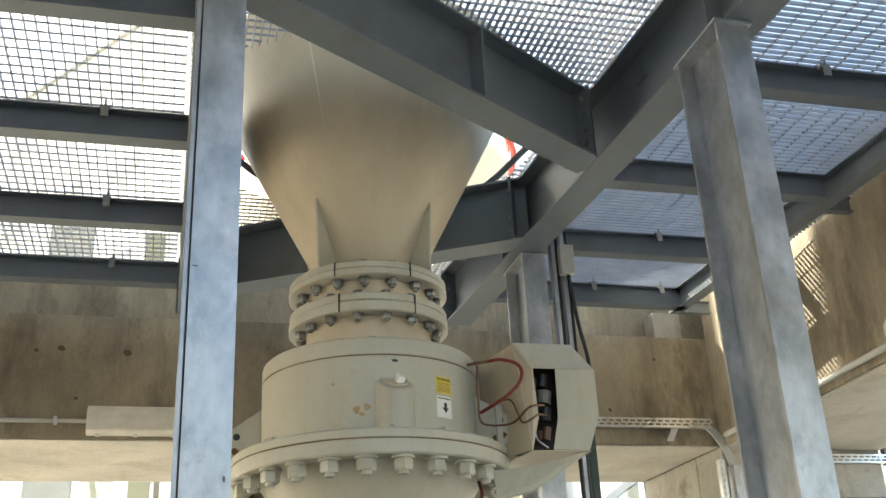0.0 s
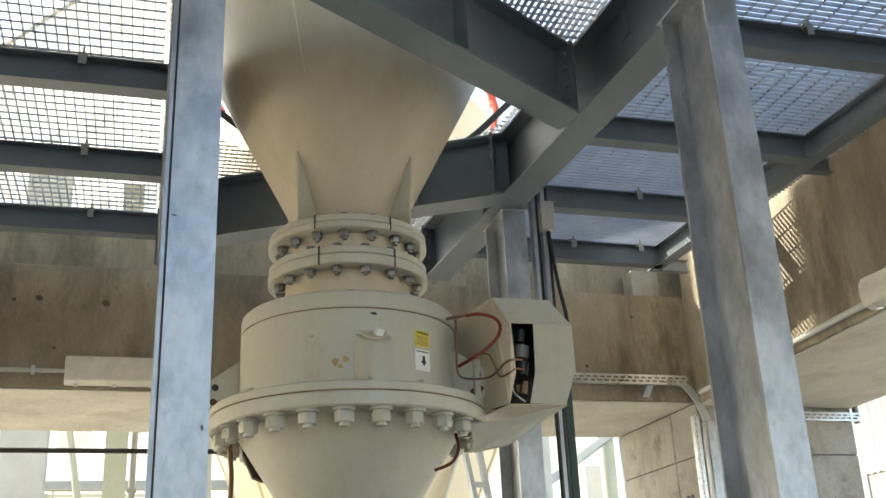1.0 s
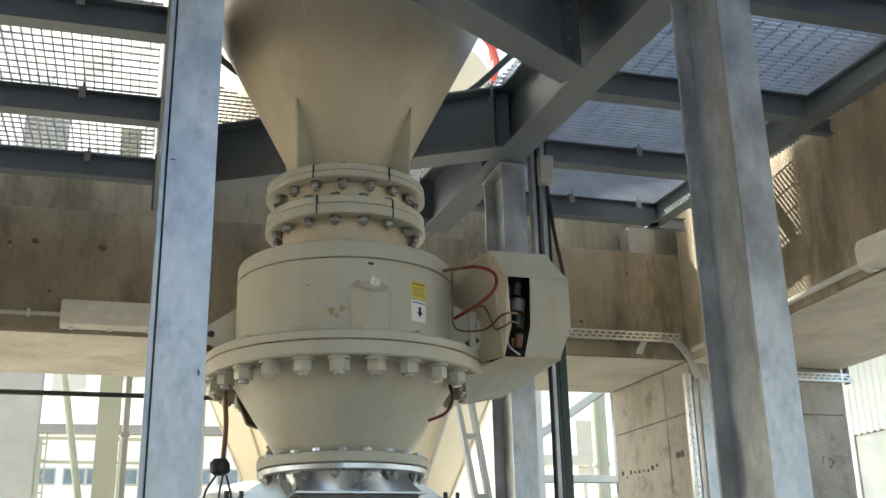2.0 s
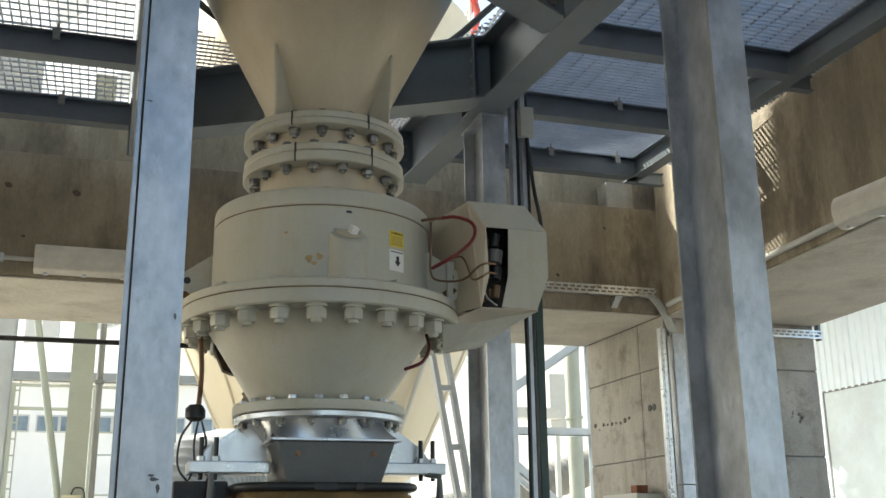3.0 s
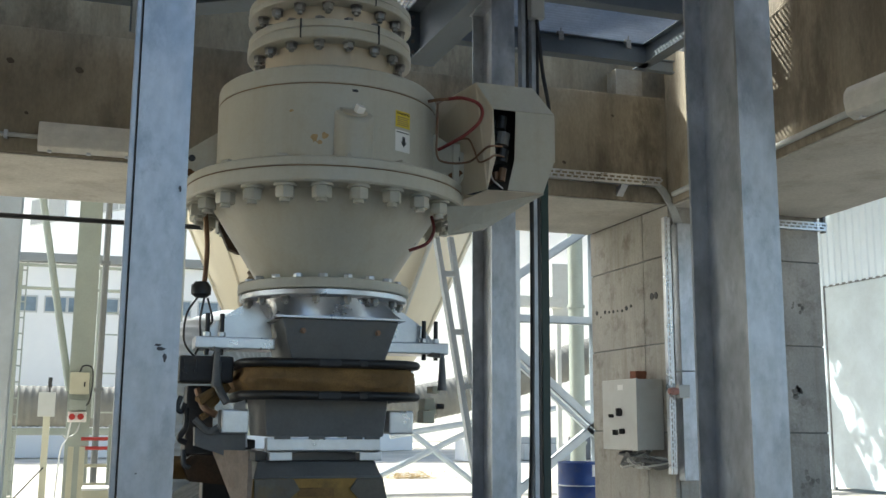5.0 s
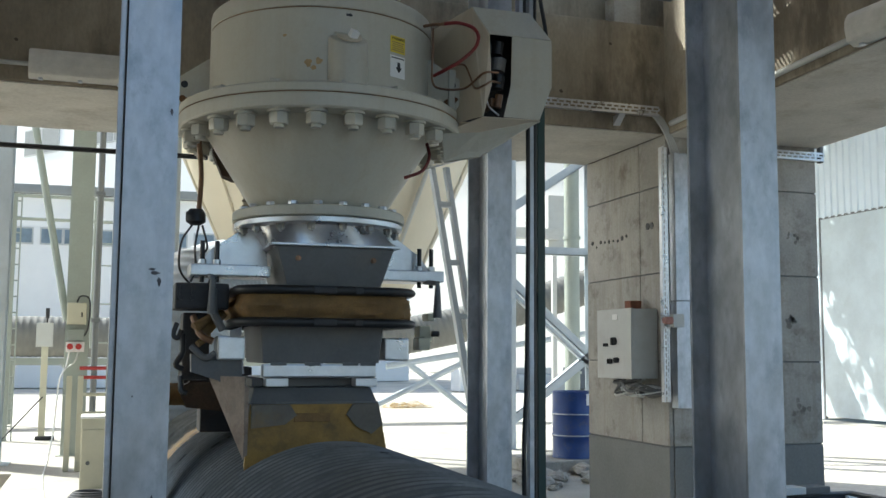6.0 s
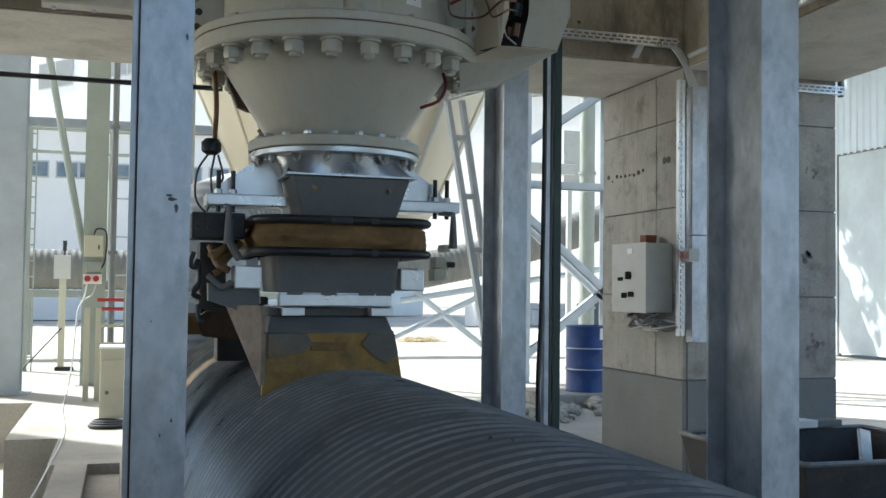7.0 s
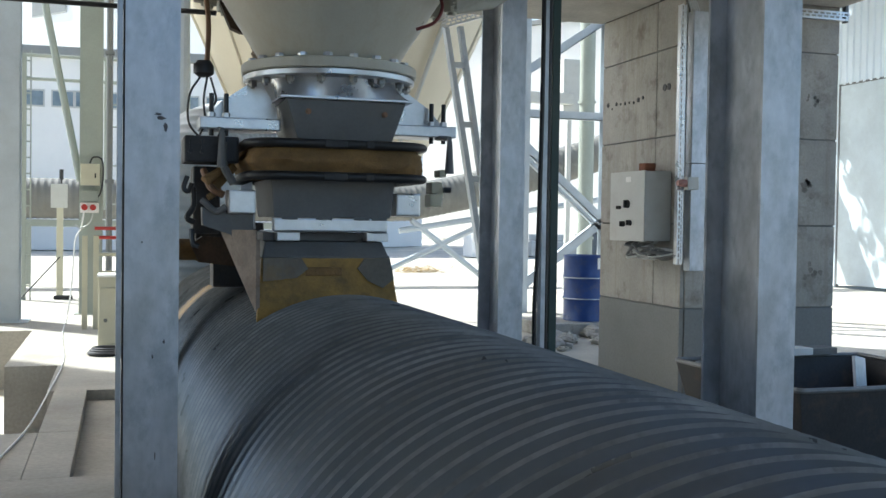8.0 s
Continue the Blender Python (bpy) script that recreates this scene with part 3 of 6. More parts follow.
part("body_flange", bm, CREAM, valve, smooth=25)
SEAM = material("rusty_seam", (0.24, 0.16, 0.09), 0.85, var=0.5, grain=0.3, scale=7, fine=60)
for r, z in ((0.6665, 2.6175), (0.5282, 3.028)):
    bm = bmesh.new()
    lathe(bm, [(r - 0.02, z - 0.0022), (r, z - 0.0022), (r, z + 0.0022), (r - 0.02, z + 0.0022)], 112, close=True)
    part("seam", bm, SEAM, valve, "rusty joint line")


def big_nut(bm):
    hexagon(bm, 0, 0, 2.488, 2.538, 0.043)
    lathe(bm, [(0.02, 2.538), (0.05, 2.538), (0.05, 2.549), (0.02, 2.549)], 20)
    rod(bm, (0, 0, 2.472), (0, 0, 2.49), 0.023, 12)


ring_of(valve, "flange_nut", big_nut, 24, 0.607, 2, CREAM, "large cream painted hexagon nut")
ring_of(valve, "bolt_head", lambda bm: box(bm, -0.04, 0.04, -0.025, 0.025, 2.664, 2.682, 0.003), 14, 0.60, 8, CREAM)
bm = bmesh.new()
lathe(bm, [(0.30, 2.175), (0.31, 2.178), (0.318, 2.195), (0.545, 2.55), (0.50, 2.55), (0.30, 2.2)], 96)
part("outlet_cone", bm, CREAM, valve, smooth=30)
SOILED = material("soiled_brown_steel", (0.085, 0.055, 0.035), 0.75, var=0.5, grain=0.3, scale=9, fine=60, bump=0.3, stain=(0.03, 0.025, 0.02), stain_scale=8, stain_amount=0.7)
bm = bmesh.new()
prism(bm, [(-0.476, 2.55), (-0.476, 2.513), (-0.426, 2.398), (-0.376, 2.378), (-0.298, 2.378), (-0.298, 2.55)], -0.39, -0.33, pose(0, 0, 0, 90, 0, 0))
box(bm, -0.416, -0.376, 0.29, 0.34, 2.448, 2.478, 0.004)
part("drive_bracket", bm, SOILED, valve, "soiled dark brown bracket behind the cone")
bm = bmesh.new()
lathe(bm, [(0.28, 2.130), (0.402, 2.130), (0.407, 2.135), (0.407, 2.172), (0.402, 2.177), (0.28, 2.177)], 80, close=True)
part("outlet_flange", bm, CREAM, valve, smooth=30)
ring_of(valve, "bolt", lambda bm: hexagon(bm, 0, 0, 2.178, 2.198, 0.021), 20, 0.362, 6, ZINC, "bright zinc hexagon bolt")
# round boss with plug on the front, and its rib
bm = bmesh.new()
lathe(bm, [(0.002, 2.915), (0.06, 2.915), (0.082, 2.91), (0.087, 2.90), (0.087, 2.67)], 36, (0.01, -0.535, 0))
box(bm, -0.055, 0.075, -0.54, -0.45, 2.67, 2.93, 0.01)
for v in bm.verts:
    if v.co.z > 2.88:
        v.co.z += 0.65 * (v.co.y + 0.512)
part("boss", bm, CREAM, valve, smooth=30)
bm = bmesh.new()
lathe(bm, [(0.002, 2.922), (0.055, 2.922), (0.055, 2.915)], 24, (0.01, -0.552, 0))
for v in bm.verts:
    v.co.z += 0.65 * (v.co.y + 0.512) + 0.003
part("ring_seat", bm, CREAM_DULL, valve, smooth=30)
bm = bmesh.new()
for v in box(bm, -0.018, 0.018, -0.018, 0.018, 0, 0.035, 0.004):
    pass
bmesh.ops.transform(bm, matrix=pose(0.02, -0.567, 2.888, 36, 8, 20), verts=bm.verts)
part("plug", bm, WHITE, valve, "square plug with worn white paint")
RUST = material("rust_bloom", (0.16, 0.075, 0.03), 0.9, var=0.4, grain=0.3, scale=20, fine=90, bump=0.3)
# lifting lugs
for a in (172, -28):
    bm = bmesh.new()
    prism(bm, [(0.51, 2.66), (0.655, 2.66), (0.70, 2.72), (0.70, 2.80), (0.51, 2.93)], -0.012, 0.012, pose(0, 0, 0, 0, 0, a) @ pose(0, 0, 0, 90, 0, 0))
    part("lifting_lug", bm, CREAM, valve)
    bm = bmesh.new()
    m = pose(0, 0, 0, 0, 0, a)
    rod(bm, m @ Vector((0.645, -0.0135, 2.785)), m @ Vector((0.645, 0.0135, 2.785)), 0.017, 16)
    part("lug_hole", bm, BLACK, valve)
    bm = bmesh.new()
    for n, (x, z, q) in enumerate(((0.63, 2.70, 0.03), (0.655, 2.715, 0.022), (0.62, 2.675, 0.02))):
        bm.faces.new([bm.verts.new(m @ Vector((x + q * math.cos(b) * (0.7 + 0.3 * math.sin(3 * b + n)), -0.0128 if a > 0 else 0.0128, z + q * math.sin(b) * 0.8))) for b in [2 * math.pi * i / 12 for i in range(12)]])
        bm.faces.new([bm.verts.new(m @ Vector((x + q * math.cos(b) * (0.7 + 0.3 * math.sin(3 * b + n)), 0.0128 if a > 0 else -0.0128, z + q * math.sin(b) * 0.8))) for b in [2 * math.pi * i / 12 for i in range(12)]])
    part("rust_bloom", bm, RUST, valve, "brown rust bloom")
# rust run and scuffs on the body
SCUFF = material("primer_scuff", (0.42, 0.29, 0.14), 0.7, var=0.3, grain=0.2, scale=20, fine=90, bump=0.1)


def patch(bm, a, z, w, h, r, seed):
    """A thin worn blotch with a ragged edge, bent to a cylinder."""
    rnd = random.Random(seed)
    n = 14
    mid = bm.verts.new((r * math.cos(radians(a)), r * math.sin(radians(a)), z))
    edge = []
    for k in range(n):
        s = 0.65 + 0.5 * rnd.random()
        aa = radians(a) + w / r * 0.5 * s * math.cos(2 * math.pi * k / n)
        edge.append(bm.verts.new((r * math.cos(aa), r * math.sin(aa), z + h * 0.5 * s * math.sin(2 * math.pi * k / n))))
    for k in range(n):
        bm.faces.new((mid, edge[k], edge[(k + 1) % n]))


for a, z, w, h, s in ((-107.5, 2.775, 0.035, 0.04, 1), (-102.5, 2.785, 0.03, 0.035, 2), (-105, 2.755, 0.03, 0.02, 3), (-88.5, 2.80, 0.025, 0.035, 4), (-119, 2.90, 0.02, 0.012, 5)):
    bm = bmesh.new()
    patch(bm, a, z, w, h, 0.5315, s)
    part("paint_scuff", bm, SCUFF, valve)
bm = bmesh.new()
patch(bm, -88.5, 3.0, 0.035, 0.016, 0.5315, 9)
part("chip_mark", bm, BLACK, valve)

# labels on the body
LABELINK = material("label_ink", (0.03, 0.03, 0.03), 0.5, var=0.1, grain=0.05, scale=20, fine=90, bump=0.0)


def wrap(bm, a0, a1, z0, z1, r, steps=8):
    """A thin sheet bent to a cylinder."""
    for k in range(steps):
        b0, b1 = radians(a0 + (a1 - a0) * k / steps), radians(a0 + (a1 - a0) * (k + 1) / steps)
        q = [bm.verts.new((r * math.cos(b), r * math.sin(b), z)) for b, z in ((b0, z0), (b1, z0), (b1, z1), (b0, z1))]
        bm.faces.new(q)
    bmesh.ops.remove_doubles(bm, verts=bm.verts, dist=1e-5)


def text_on(parent, words, size, a, z, r, mat, name="lettering"):
    cu = bpy.data.curves.new(name, "FONT")
    cu.body, cu.size, cu.align_x, cu.align_y = words, size, "CENTER", "CENTER"
    cu.extrude = 0.0004
    cu.materials.append(mat)
    ob = new(name, cu)
    ob.parent = parent
    ob.matrix_basis = pose(r * math.cos(radians(a)), r * math.sin(radians(a)), z, 90, 0, a + 90)
    return ob


L0, L1 = -66.4, -56.6
bm = bmesh.new()
wrap(bm, L0, L1, 2.868, 2.945, 0.5322)
yl = part("warning_label", bm, YELLOW, valve, "yellow warning label with black lines")
text_on(yl, "WARNING", 0.0165, (L0 + L1) / 2, 2.932, 0.5345, LABELINK)
bm = bmesh.new()
for k in range(5):
    wrap(bm, L0 + 1.0 + 0.3 * (k % 2), L1 - 0.9 - 0.6 * ((k * 3) % 4) * 0.4, 2.914 - 0.0092 * k, 2.9185 - 0.0092 * k, 0.5328)
part("text_bar", bm, SCUFF, yl)
bm = bmesh.new()
wrap(bm, L0, L1, 2.755, 2.855, 0.5322)
wl = part("arrow_label", bm, WHITE, valve, "white label with a black downward arrow")
bm = bmesh.new()
wrap(bm, L0 + 0.7, L1 - 0.7, 2.842, 2.848, 0.5328)
part("text_bar", bm, DARKSTEEL, wl)
bm = bmesh.new()
am = (L0 + L1) / 2 + 0.6
pts = [(-0.008, 0.022), (0.008, 0.022), (0.008, -0.002), (0.018, -0.002), (0, -0.026), (-0.018, -0.002), (-0.008, -0.002)]
mm = pose(0.5322 * math.cos(radians(am)), 0.5322 * math.sin(radians(am)), 2.804, 90, 0, am + 90)
prism(bm, pts, -0.001, 0.0012, mm)
part("arrow", bm, LABELINK, wl)

# ---- actuator cover beside the valve ----
act = thing("actuator_cover", "cream sheet-metal actuator cover with an open slot", "cover", (0, 0, 0))
FRONT, BACK = 4.40, 4.78


def sheet(bm, pts, t):
    """A plate through points in one plane, with thickness t along its normal."""
    ps = [Vector(p) for p in pts]
    n = (ps[1] - ps[0]).cross(ps[2] - ps[0]).normalized() * t
    a = [bm.verts.new(p) for p in ps]
    b = [bm.verts.new(p + n) for p in ps]
    bm.faces.new(a[::-1])
    bm.faces.new(b)
    for k in range(len(ps)):
        j = (k + 1) % len(ps)
        bm.faces.new((a[k], a[j], b[j], b[k]))


bm = bmesh.new()
sheet(bm, [(1.742, FRONT, 2.985), (1.735, FRONT, 2.752), (1.70, FRONT, 2.604), (1.878, FRONT, 2.604), (1.935, FRONT, 2.755), (1.935, FRONT, 2.985)], 0.004)
part("front_plate", bm, CREAM, act)
bm = bmesh.new()
sheet(bm, [(1.63, FRONT, 2.985), (1.935, FRONT, 2.985), (1.865, FRONT + 0.09, 3.135), (1.575, FRONT + 0.09, 3.135)], 0.004)
part("top_plate", bm, CREAM, act)
bm = bmesh.new()
sheet(bm, [(1.575, FRONT + 0.09, 3.135), (1.865, FRONT + 0.09, 3.135), (1.865, BACK + 0.2, 3.135), (1.575, BACK + 0.2, 3.135)], 0.004)
part("roof_plate", bm, CREAM, act)
bm = bmesh.new()
sheet(bm, [(1.63, FRONT, 2.985), (1.575, FRONT + 0.09, 3.135), (1.50, BACK + 0.1, 3.13), (1.48, BACK + 0.12, 3.0), (1.49, BACK + 0.05, 2.62), (1.60, FRONT, 2.60), (1.64, FRONT, 2.75)], 0.004)
part("side_plate", bm, CREAM_DULL, act)
bm = bmesh.new()
sheet(bm, [(1.935, FRONT, 2.985), (1.935, FRONT, 2.755), (1.935, BACK + 0.2, 2.755), (1.935, BACK + 0.2, 2.985)], 0.004)
part("outer_side_plate", bm, CREAM, act)
bm = bmesh.new()
sheet(bm, [(1.935, FRONT, 2.985), (1.865, FRONT + 0.09, 3.135), (1.865, BACK + 0.2, 3.135), (1.935, BACK + 0.2, 2.985)], 0.004)
part("outer_corner_plate", bm, CREAM, act)
bm = bmesh.new()
sheet(bm, [(1.60, FRONT + 0.004, 2.60), (1.878, FRONT + 0.004, 2.604), (1.86, BACK + 0.2, 2.60), (1.50, BACK + 0.2, 2.60)], -0.004)
sheet(bm, [(1.50, BACK + 0.2, 2.60), (1.86, BACK + 0.2, 2.60), (1.86, BACK + 0.2, 3.13), (1.50, BACK + 0.2, 3.13)], 0.004)
part("back_plate", bm, CREAM_DULL, act)
# black sheet across the cover, behind the slot and its fittings
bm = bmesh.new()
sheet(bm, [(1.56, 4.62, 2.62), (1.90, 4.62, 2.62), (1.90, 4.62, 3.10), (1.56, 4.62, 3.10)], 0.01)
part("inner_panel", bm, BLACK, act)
for z, r, m in ((2.94, 0.022, BLACK), (2.86, 0.035, DARKSTEEL), (2.78, 0.028, BLACK), (2.69, 0.018, COPPER)):
    bm = bmesh.new()
    rod(bm, (1.69, 4.46, z - 0.03), (1.70, 4.46, z + 0.03), r, 14)
    box(bm, 1.68 - r * 0.7, 1.68 + r * 0.7, 4.48, 4.61, z - 0.02, z + 0.02, 0.003)
    part("fitting", bm, m, act)
bm = bmesh.new()
sheet(bm, [(1.44, 4.50, 2.52), (1.60, 4.47, 2.53), (1.90, 4.45, 2.605), (1.88, 4.45, 2.595), (1.62, 4.52, 2.43), (1.46, 4.55, 2.40)], 0.012)
part("support_bracket", bm, CREAM, act)
bm = bmesh.new()
box(bm, 1.50, 1.535, 4.60, 4.64, 2.50, 2.86, 0.004)
part("upright", bm, CREAM, act)
for nm, pts, r, m, lab in (
    ("red_hose", [(1.43, 4.46, 3.032), (1.489, 4.44, 3.036), (1.558, 4.43, 3.018), (1.582, 4.42, 2.977), (1.566, 4.42, 2.921), (1.509, 4.43, 2.863), (1.452, 4.45, 2.825), (1.40, 4.52, 2.80)], 0.0085, material("red_rubber", (0.20, 0.02, 0.018), 0.45, var=0.2, scale=10), "red rubber air hose"),
    ("air_tube", [(1.35, 4.52, 3.03), (1.39, 4.48, 3.03), (1.44, 4.46, 3.033)], 0.008, COPPER, ""),
    ("air_tube", [(1.405, 4.55, 3.035), (1.40, 4.54, 2.9), (1.40, 4.54, 2.78), (1.44, 4.53, 2.745), (1.54, 4.48, 2.745), (1.60, 4.40, 2.80), (1.68, 4.42, 2.815)], 0.0055, COPPER, ""),
    ("air_tube", [(1.49, 4.55, 2.86), (1.54, 4.50, 2.86), (1.56, 4.47, 2.80), (1.57, 4.43, 2.735), (1.60, 4.38, 2.74), (1.64, 4.40, 2.765), (1.70, 4.44, 2.77)], 0.005, COPPER, ""),
    ("air_tube", [(1.62, 4.44, 2.75), (1.63, 4.42, 2.66), (1.66, 4.42, 2.63), (1.69, 4.44, 2.62)], 0.004, ZINC, "")):
    bm = bmesh.new()
    hose(bm, pts, r)
    part(nm, bm, m, act, lab, 40)


# ---- vibrating outlet under the valve ----
FX = 4.63  # front plane of the square outlet
outlet = thing("square_outlet", "galvanised round-to-square outlet with dark grey box", "outlet", (AX, AY, 0))
OX = 0.028  # the square part sits a little off the valve's axis
bm = bmesh.new()
lathe(bm, [(0.28, 2.098), (0.392, 2.098), (0.397, 2.103), (0.397, 2.124), (0.392, 2.128), (0.28, 2.128)], 72, close=True)
part("counter_flange", bm, ZINC, outlet, "bright galvanised flange ring", 30)
ring_of(outlet, "nut", nut_down(2.072, 2.094, 0.019, 0.010), 16, 0.362, 6, BOLT)
bm = bmesh.new()
N = 64
rings = []
for z, k in ((2.099, 0.0), (2.075, 0.2), (2.03, 0.75), (2.012, 1.0)):
    ring = []
    for n in range(N):
        a = 2 * math.pi * (n + 0.5) / N
        c, s = math.cos(a), math.sin(a)
        sq = 0.29 / max(abs(c), abs(s))
        r = 0.315 * (1 - k) + sq * k
        ring.append(bm.verts.new((r * c + OX * k, r * s, z)))
    rings.append(ring)
for a, b in zip(rings, rings[1:]):
    for n in range(N):
        bm.faces.new((a[n], a[(n + 1) % N], b[(n + 1) % N], b[n]))
part("transition", bm, ZINC, outlet, "shiny galvanised round-to-square collar", 40)
bm = bmesh.new()
box(bm, OX - 0.298, OX + 0.298, -0.305, 0.305, 2.0, 2.012, 0.003)
part("lip_plate", bm, ZINC, outlet)


def frustum(bm, hx0, hy0, z0, hx1, hy1, z1):
    lo = [bm.verts.new((x * hx0, y * hy0, z0)) for x, y in ((-1, -1), (1, -1), (1, 1), (-1, 1))]
    hi = [bm.verts.new((x * hx1, y * hy1, z1)) for x, y in ((-1, -1), (1, -1), (1, 1), (-1, 1))]
    for k in range(4):
        j = (k + 1) % 4
        bm.faces.new((lo[k], lo[j], hi[j], hi[k]))
    bm.faces.new(lo[::-1])
    bm.faces.new(hi)
    bmesh.ops.bevel(bm, geom=[e for e in bm.edges], offset=0.004, segments=1, affect="EDGES")


bm = bmesh.new()
frustum(bm, 0.213, 0.25, 1.815, 0.270, 0.285, 2.0)
bmesh.ops.translate(bm, vec=(OX, 0, 0), verts=bm.verts)
part("taper_box", bm, DARKSTEEL, outlet, "dark grey painted tapered steel box")
for x in (-0.145, 0.20):
    bm = bmesh.new()
    rod(bm, (x, -0.285, 1.945), (x, -0.26, 1.945), 0.014, 6)
    rod(bm, (x, -0.297, 1.945), (x, -0.285, 1.945), 0.008, 8)
    part("bolt", bm, COPPER, outlet)
for sx in (-1, 1):
    bm = bmesh.new()
    box(bm, min(sx * 0.24, sx * 0.60), max(sx * 0.24, sx * 0.60), -0.10, 0.10, 1.868, 1.922, 0.006)
    part("arm", bm, ZINC, outlet, "galvanised side arm")
    bm = bmesh.new()
    prism(bm, [(sx * 0.24, 1.922), (sx * 0.56, 1.922), (sx * 0.50, 2.0), (sx * 0.36, 2.095), (sx * 0.26, 2.095)], -0.006, 0.006, pose(0, 0.0, 0, 90, 0, 0))
    part("gusset", bm, ZINC, outlet)
    for dx in (0.485, 0.545) if sx > 0 else (0.48, 0.545):
        bm = bmesh.new()
        rod(bm, (sx * dx, -0.06, 1.84), (sx * dx, -0.06, 2.03), 0.011, 10)
        part("stud", bm, BLACK, outlet)
        bm = bmesh.new()
        hexagon(bm, sx * dx, -0.06, 1.923, 1.945, 0.018)
        part("nut", bm, ZINC, outlet)
    bm = bmesh.new()
    rod(bm, (sx * 0.515, -0.26, 1.84), (sx * 0.515, -0.26, 1.69), 0.012, 12, 0.022)
    rod(bm, (sx * 0.515, -0.26, 1.85), (sx * 0.515, -0.05, 1.87), 0.012, 8)
    part("spring_cup", bm, DARKSTEEL, outlet)

joint = thing("flexible_joint", "brown canvas flexible joint between black rubber rings", "joint", (AX - 0.02, AY, 0))


def loop_path(hx, hy, r, z, steps=6):
    pts = []
    for cx, cy, a0 in ((hx - r, -hy + r, -90), (hx - r, hy - r, 0), (-hx + r, hy - r, 90), (-hx + r, -hy + r, 180)):
        pts += [(cx + r * math.cos(radians(a0 + 90 * k / steps)), cy + r * math.sin(radians(a0 + 90 * k / steps)), z) for k in range(steps + 1)]
    return pts


def tube_loop(bm, pts, r, sides=10, squash=1.0):
    n = len(pts)
    rings = []
    for k, p in enumerate(pts):
        d = (Vector(pts[(k + 1) % n]) - Vector(pts[k - 1])).normalized()
        side = d.cross(Vector((0, 0, 1)))
        rings.append([bm.verts.new(Vector(p) + side * (r * math.cos(2 * math.pi * s / sides)) + Vector((0, 0, r * squash * math.sin(2 * math.pi * s / sides)))) for s in range(sides)])
    for k in range(n):
        a, b = rings[k], rings[(k + 1) % n]
        for s in range(sides):
            bm.faces.new((a[s], a[(s + 1) % sides], b[(s + 1) % sides], b[s]))


for z in (1.795, 1.655):
    bm = bmesh.new()
    tube_loop(bm, loop_path(0.39, 0.415, 0.13, z), 0.025, 12, 0.8)
    part("rubber_ring", bm, RUBBER, joint, "black rubber clamping ring", 40)
    for sx, w in ((-0.03, 0.05), (0.12, 0.018)):
        bm = bmesh.new()
        box(bm, sx - w, sx + w, -0.443, -0.39, z - 0.016, z + 0.016, 0.006)
        part("clamp_plate", bm, BINSTEEL, joint)
bm = bmesh.new()
rnd = random.Random(4)
base = loop_path(0.365, 0.39, 0.11, 0, 8)
full = []
for k in range(len(base)):
    a, b = Vector(base[k]), Vector(base[(k + 1) % len(base)])
    m = max(1, int((b - a).length / 0.04))
    full += [a.lerp(b, j / m) for j in range(m)]
rings = []
for j in range(9):
    u = j / 8
    out = 0.03 * math.sin(math.pi * u)
    ring = []
    for k, p in enumerate(full):
        d = p.normalized()
        w = 0.03 * noise.noise(Vector((k * 0.3, j * 0.4, 2.0))) + 0.014 * noise.noise(Vector((k * 0.9, j * 0.9, 5.0)))
        ring.append(bm.verts.new(p + d * (out + w) + Vector((0, 0, 1.66 + 0.13 * u))))
    rings.append(ring)
for a, b in zip(rings, rings[1:]):
    for k in range(len(full)):
        bm.faces.new((a[k], a[(k + 1) % len(full)], b[(k + 1) % len(full)], b[k]))
part("canvas_skirt", bm, CANVAS, joint, "wrinkled brown canvas skirt", 50)

lower = thing("inlet_box", "dark grey steel inlet box with galvanised bar", "box", (AX - 0.03, AY, 0))
bm = bmesh.new()
frustum(bm, 0.262, 0.28, 1.478, 0.278, 0.30, 1.648)
part("box_body", bm, DARKSTEEL, lower)
bm = bmesh.new()
box(bm, -0.27, 0.24, -0.325, -0.27, 1.415, 1.475, 0.008)
part("front_bar", bm, ZINC, lower, "bright galvanised front bar")
for x in (-0.20, -0.05, 0.12, 0.2):
    bm = bmesh.new()
    box(bm, x - 0.035, x + 0.035, -0.332, -0.322, 1.468, 1.482, 0.002)
    part("tab", bm, DARKSTEEL, lower)
for sx in (-1, 1):
    bm = bmesh.new()
    x0, x1 = (-0.455, -0.335) if sx < 0 else (0.30, 0.415)
    box(bm, x0, x1, -0.24, -0.10, 1.49, 1.595, 0.008)
    part("side_block", bm, ZINC, lower, "square galvanised tube end")
    bm = bmesh.new()
    prism(bm, [(sx * 0.27, 1.42), (sx * 0.30, 1.42), (sx * 0.345, 1.47), (sx * 0.345, 1.63), (sx * 0.29, 1.648)], -0.29, -0.28, pose(0, 0, 0, 90, 0, 0) @ pose(0, 0, 0))
    part("side_plate", bm, ZINC, lower)
    bm = bmesh.new()
    box(bm, sx * 0.20 - 0.05, sx * 0.20 + 0.05, -0.30, 0.3, 1.375, 1.414, 0.004)
    part("foot", bm, ZINC, lower)
bm = bmesh.new()
box(bm, -0.30, 0.26, -0.22, 0.3, 1.374, 1.41, 0.004)
part("base_bar", bm, DARKSTEEL, lower)

# ---- the big corrugated pipe and its saddle ----
PX, PZ, PR = 0.97, 0.422, 0.685


